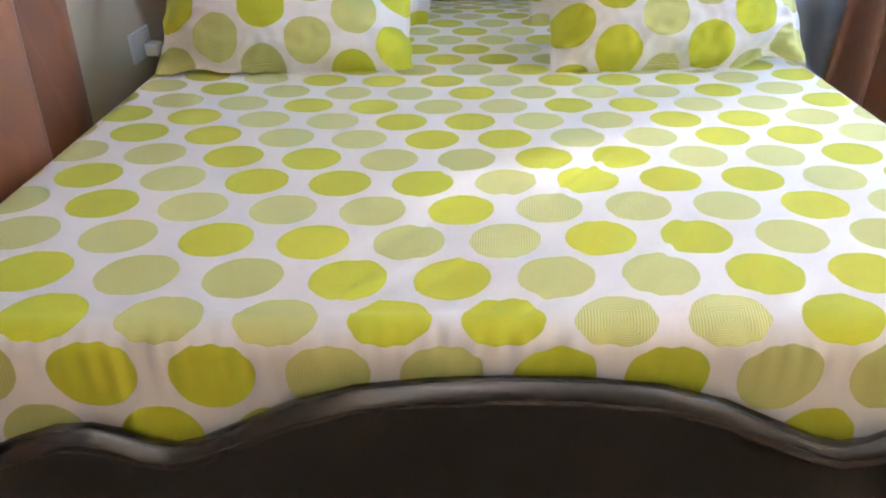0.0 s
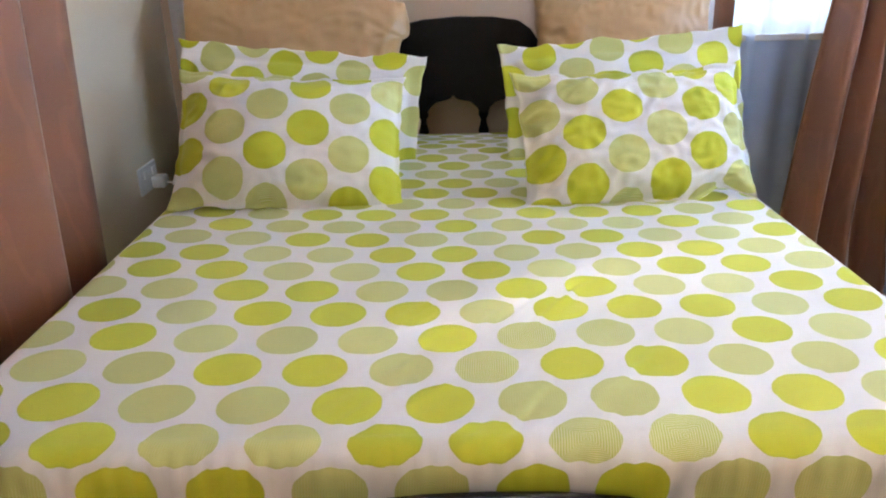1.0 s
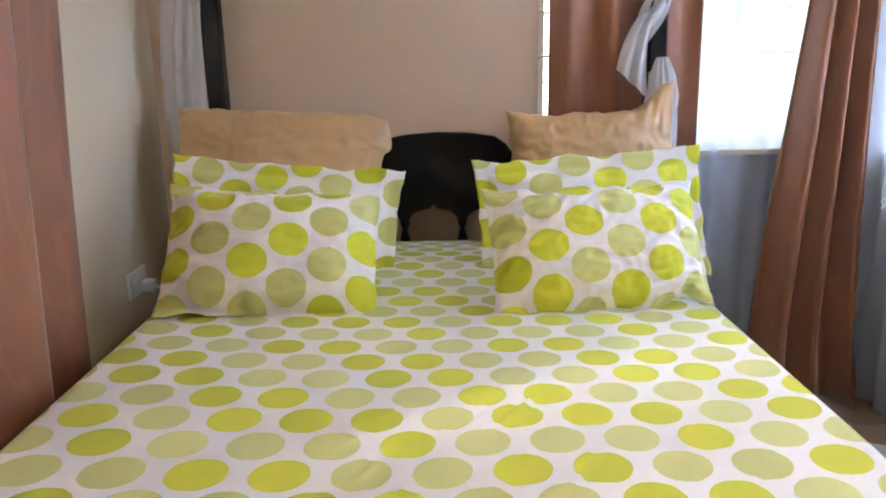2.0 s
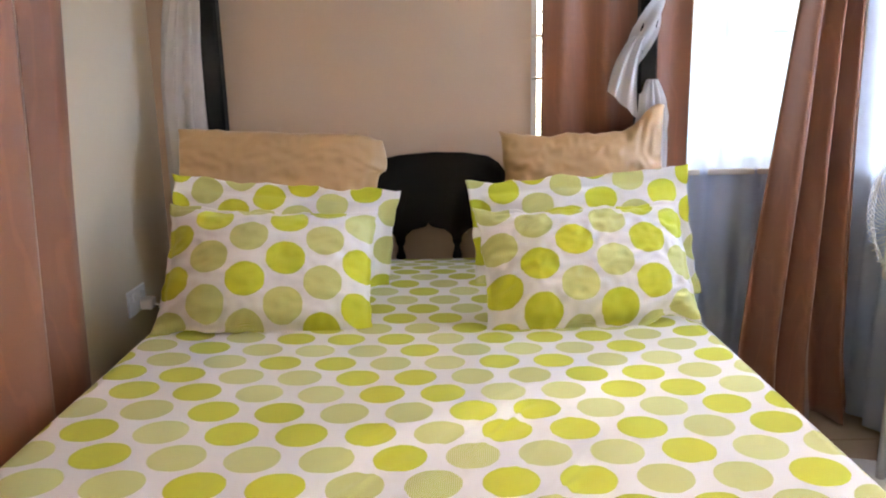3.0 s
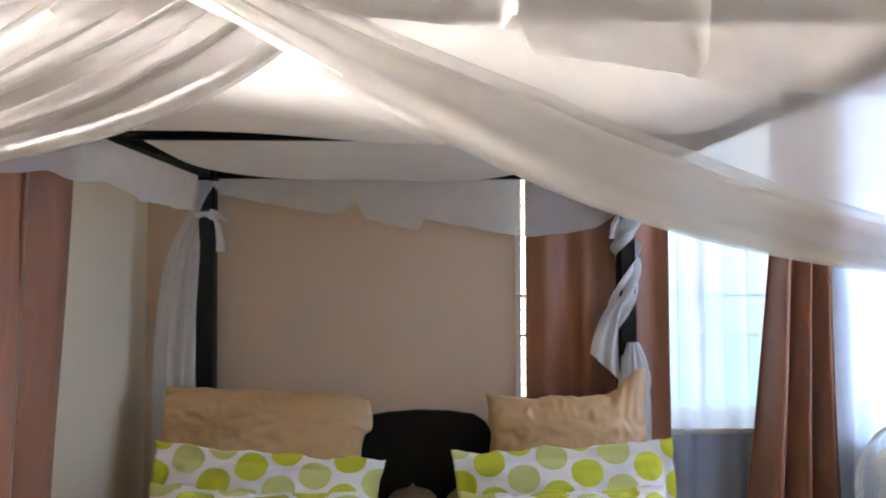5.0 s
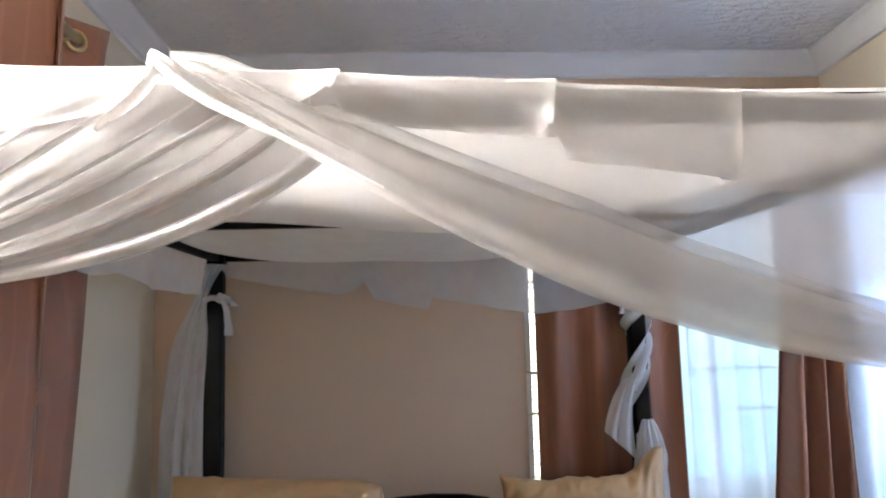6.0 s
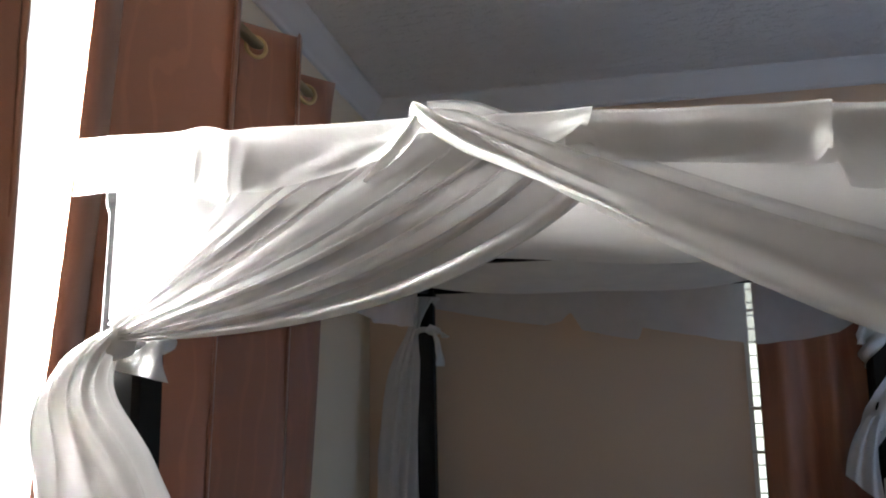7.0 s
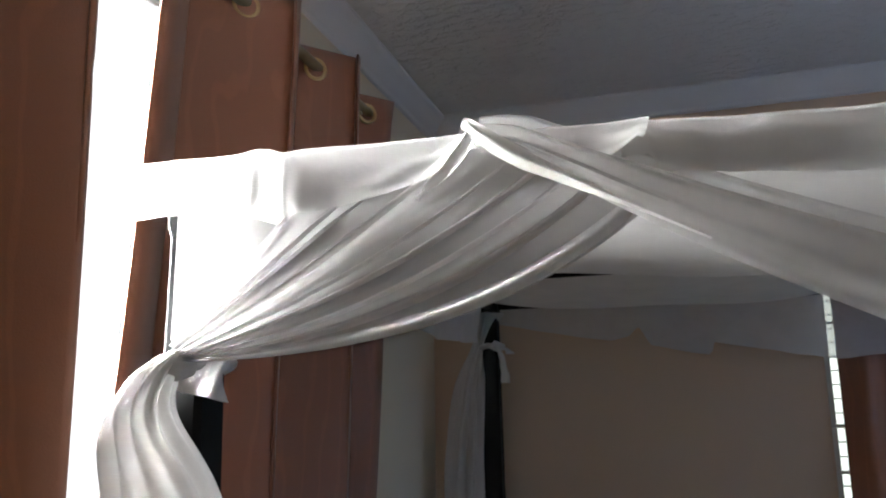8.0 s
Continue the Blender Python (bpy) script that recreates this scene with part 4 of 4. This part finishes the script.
def bundle(name, spine, radii, seed, material=NET_THICK, lobes=11, nu=120, nv=80, deep=0.22):
    """A gathered hank of net hanging along a spine, with deep soft pleats."""
    pts = [Vector((*p, *r)) for p, r in zip(spine, radii)]

    def along(t):
        f = t * (len(pts) - 1)
        i = min(int(f), len(pts) - 2)
        g = f - i
        p0, p1, p2, p3 = [pts[max(0, min(len(pts) - 1, n))] for n in (i - 1, i, i + 1, i + 2)]
        return 0.5 * (2 * p1 + (p2 - p0) * g + (2 * p0 - 5 * p1 + 4 * p2 - p3) * g * g + (3 * p1 - p0 - 3 * p2 + p3) * g ** 3)

    def place(s, t):
        c = along(t)
        rx, ry = c[3], c[4]
        a = 2 * math.pi * s
        pleat = 1 + deep * math.sin(lobes * a + 2.0 * math.sin(3 * t + seed)) * (0.6 + 0.4 * math.sin(5 * t + seed)) + 0.25 * wob(3 * math.cos(a), 3 * math.sin(a), 4 * t + seed)
        return (c[0] + rx * pleat * math.cos(a), c[1] + ry * pleat * math.sin(a), c[2])
    return part(name, grid(nu, nv, place, closed_u=True), material, net, flat=False)


# hanks below the ties
bundle("tied_hank", [(-0.698, -0.060, 1.630), (-0.722, -0.068, 1.600), (-0.728, -0.075, 1.55), (-0.695, -0.080, 1.47), (-0.672, -0.076, 1.38), (-0.67, -0.072, 1.2), (-0.675, -0.070, 0.72)], [(0.014, 0.014), (0.026, 0.024), (0.036, 0.034), (0.066, 0.042), (0.085, 0.048), (0.09, 0.05), (0.08, 0.05)], 1.0)
bundle("tied_hank", [(0.74, -0.06, 1.55), (0.76, -0.065, 1.49), (0.78, -0.06, 1.40), (0.79, -0.05, 1.2), (0.79, -0.05, 0.30)], [(0.045, 0.04), (0.035, 0.05), (0.055, 0.055), (0.075, 0.065), (0.10, 0.08)], 3.0)
bundle("tied_hank", [(-0.80, 1.98, 1.88), (-0.825, 1.975, 1.77), (-0.865, 1.965, 1.60), (-0.885, 1.96, 1.35), (-0.89, 1.95, 1.0), (-0.89, 1.95, 0.40)], [(0.06, 0.05), (0.025, 0.035), (0.055, 0.045), (0.07, 0.05), (0.07, 0.05), (0.07, 0.05)], 5.0, NET_MID)


def sash(name, knot, facing, seed, tails):
    """A strip tied round a post: a band, a knot and two loose ends."""
    s = part(name, tube([(knot[0] + 0.044 * math.cos(a), knot[1] + 0.044 * math.sin(a), knot[2] + 0.004 * math.sin(3 * a)) for a in [2 * math.pi * i / 20 for i in range(21)]], 0.011, 8), NET_THICK, net, "white cloth tie round the post", flat=False)
    k = bmesh.new()
    bmesh.ops.create_icosphere(k, subdivisions=3, radius=0.02)
    for v in k.verts:
        v.co *= 1 + 0.3 * wob(v.co.x * 60, v.co.y * 60, v.co.z * 60 + seed)
    bmesh.ops.translate(k, verts=k.verts, vec=(knot[0] + facing[0], knot[1] + facing[1], knot[2]))
    part("knot", k, NET_THICK, s, flat=False)
    for dx, dz, w in tails:
        x0, y0, z0 = knot[0] + facing[0], knot[1] + facing[1] - 0.012, knot[2]

        def place(a, t, dx=dx, dz=dz, w=w):
            return (x0 + dx * (1 - (1 - t) ** 2) + (a - 0.5) * w * (0.5 + t) + 0.006 * wob(t * 4, a, seed), y0 - 0.012 * math.sin(3 * t) + 0.006 * math.sin(a * 6 + t * 4), z0 - dz * t ** 1.4)
        part("loose_end", grid(8, 16, place), NET_THICK, s, flat=False)
    return s


sash("tie", (-PX, PY1, 1.752), (0.03, -0.045), 1.0, [(0.035, 0.135, 0.022), (0.055, 0.03, 0.02)])
sash("tie", (PX, PY1, 1.775), (-0.015, -0.05), 2.0, [(-0.05, 0.11, 0.02), (0.06, 0.05, 0.02)])
sash("tie", (-FX, 0.0, 1.618), (0.02, -0.055), 3.0, [(-0.06, 0.035, 0.015), (-0.035, 0.05, 0.014)])
sash("tie", (FX, 0.0, 1.52), (-0.045, -0.05), 4.0, [(0.03, 0.09, 0.02)])


def post_cuff(s, t):
    """Loose net wrapped round the front post just under its tie."""
    a = math.pi * (1.42 + 0.62 * s)
    r = 0.042 + 0.006 * math.sin(9 * s + 4 * t) + 0.003 * t
    return (-FX + 0.012 + r * math.cos(a) * 0.9, PY0 - 0.008 + r * math.sin(a), 1.628 - t * (0.040 + 0.018 * s))


part("cuff", grid(30, 12, post_cuff), NET_THICK, net, flat=False)


def spiral(s, t):
    """The net twisted round the back post by the window."""
    a = math.pi * table(t, [(0, 0.1), (0.24, -1.0), (0.36, -2.0), (0.85, -2.9), (1.0, -3.05)])
    width = table(t, [(0, 0.05), (0.12, 0.09), (0.5, 0.125), (0.8, 0.13), (1.0, 0.10)])
    r = 0.048 + 0.010 * math.sin(s * 11 + 3 * t) + (0.03 * max(0.0, t - 0.75) / 0.25)
    z = 1.765 - 0.46 * t - (s - 0.5) * width
    return (PX + r * math.cos(a + 0.5 * (s - 0.5)), PY1 + r * math.sin(a + 0.5 * (s - 0.5)), z)


part("twisted_wrap", grid(18, 80, spiral), NET_THICK, net, flat=False)


def wrap_end(s, t):
    x = lerp(0.745, 0.66, t ** 0.7) + (s - 0.5) * lerp(0.05, 0.11, t)
    return (x + 0.03 * t * t, 1.925 + 0.014 * math.sin(s * 14 + 2 * t) - 0.01 * t, 1.43 - 0.24 * t - 0.05 * s * t + 0.05 * (1 - s) * t)


part("wrap_end", grid(26, 24, wrap_end), NET_THICK, net, flat=False)
bundle("tied_hank", [(0.80, 1.955, 1.28), (0.80, 1.93, 1.18), (0.80, 1.93, 1.0), (0.80, 1.94, 0.4)], [(0.02, 0.02), (0.045, 0.03), (0.055, 0.035), (0.06, 0.04)], 7.0)


# ---- small things ----
def socket():
    dz, dy = -0.085, 0.02
    s = thing("wall_socket", "white plastic wall socket with a plug in it", "socket")
    part("plate", box(LEFT, 1.62 + dy, 0.60 + dz, LEFT + 0.010, 1.77 + dy, 0.69 + dz, 0.004), PLASTIC, s)
    for y in (1.66, 1.73):
        part("rocker", box(LEFT + 0.010, y + dy - 0.012, 0.65 + dz, LEFT + 0.016, y + dy + 0.012, 0.675 + dz, 0.002), PLASTIC, s)
    part("plug", box(LEFT + 0.010, 1.70 + dy, 0.605 + dz, LEFT + 0.055, 1.75 + dy, 0.645 + dz, 0.008), PLASTIC, s, "white plug pushed into the socket")
    part("cable", tube([(LEFT + 0.05, 1.725 + dy, 0.62 + dz), (LEFT + 0.10, 1.75, 0.53), (LEFT + 0.14, 1.76, 0.50), (LEFT + 0.15, 1.78, 0.45), (LEFT + 0.13, 1.8, 0.1), (LEFT + 0.12, 1.8, 0.01)], 0.0035, 8), PLASTIC, s, flat=False)
    return s


socket()


def fan(at, aim):
    """A pedestal fan at rest."""
    f = thing("pedestal_fan", "white plastic pedestal fan standing by the bed, switched off", "fan")
    x, y, z = at
    base = lathe([(0.001, 0.0), (0.20, 0.0), (0.205, 0.012), (0.19, 0.024), (0.06, 0.04), (0.03, 0.06), (0.001, 0.06)], 40)
    bmesh.ops.translate(base, verts=base.verts, vec=(x, y + 0.08, 0))
    part("base", base, PLASTIC, f, flat=False)
    part("pole", tube([(x, y + 0.08, 0.05), (x, y + 0.08, z - 0.05)], [0.014, 0.012], 14), PLASTIC, f, flat=False)
    part("control_box", box(x - 0.05, y + 0.045, z - 0.20, x + 0.05, y + 0.115, z - 0.07, 0.012), PLASTIC, f)
    turn = Matrix.Translation(at) @ (Vector(aim) - Vector(at)).to_track_quat("Z", "Y").to_matrix().to_4x4()
    motor = lathe([(0.001, -0.20), (0.05, -0.19), (0.068, -0.15), (0.07, -0.09), (0.05, -0.075), (0.001, -0.075)], 26)
    motor.transform(turn)
    part("motor_housing", motor, PLASTIC, f, flat=False)
    hub = lathe([(0.001, 0.062), (0.062, 0.060), (0.066, 0.066), (0.062, 0.074), (0.001, 0.078)], 30)
    hub.transform(turn)
    cap = part("cage_cap", hub, PLASTIC, f, flat=False)
    mark = box(-0.035, -0.006, 0.0785, 0.035, 0.006, 0.080, 0.0)
    mark.transform(turn @ pose(0, 0, 0, 0, 0, 35))
    part("emblem", mark, GREYPLASTIC, cap, "dark grey emblem bar")
    R = 0.22
    cage_f = part("cage_rim", torus(R, 0.006, 56, 8), PLASTIC, f, flat=False)
    cage_f.matrix_world = turn
    for side, name in ((1, "front_grille"), (-1, "rear_grille")):
        bm = bmesh.new()
        n = 64
        for i in range(n):
            a = 2 * math.pi * i / n
            tw = a + 0.5 * side
            pts = []
            for j in range(7):
                g = j / 6
                ang = lerp(tw, a, g)
                rad = lerp(0.058, R, g)
                pts.append((rad * math.cos(ang), rad * math.sin(ang), side * 0.068 * math.sqrt(max(0.0, 1 - g ** 2.6))))
            wire = tube(pts, 0.0013, 4, False)
            me = bpy.data.meshes.new("wire")
            wire.to_mesh(me)
            wire.free()
            bm.from_mesh(me)
            bpy.data.meshes.remove(me)
        bm.transform(turn)
        g = part(name, bm, PLASTIC, f, flat=False)
    for i in range(3):
        a0 = 2 * math.pi * i / 3

        def place(s, t, a0=a0):
            r = lerp(0.03, 0.175, t)
            ang = a0 + lerp(-0.45, 0.55, s) * (0.75 + 0.35 * math.sin(math.pi * t * 0.8))
            return (r * math.cos(ang), r * math.sin(ang), lerp(-0.028, 0.022, s))
        blade = grid(12, 12, place)
        blade.transform(turn)
        thicken(part("blade", blade, PLASTIC, f, flat=False), 0.002)
    return f


fan((1.375, 1.20, 0.89), (0.386, 1.05, 0.90))
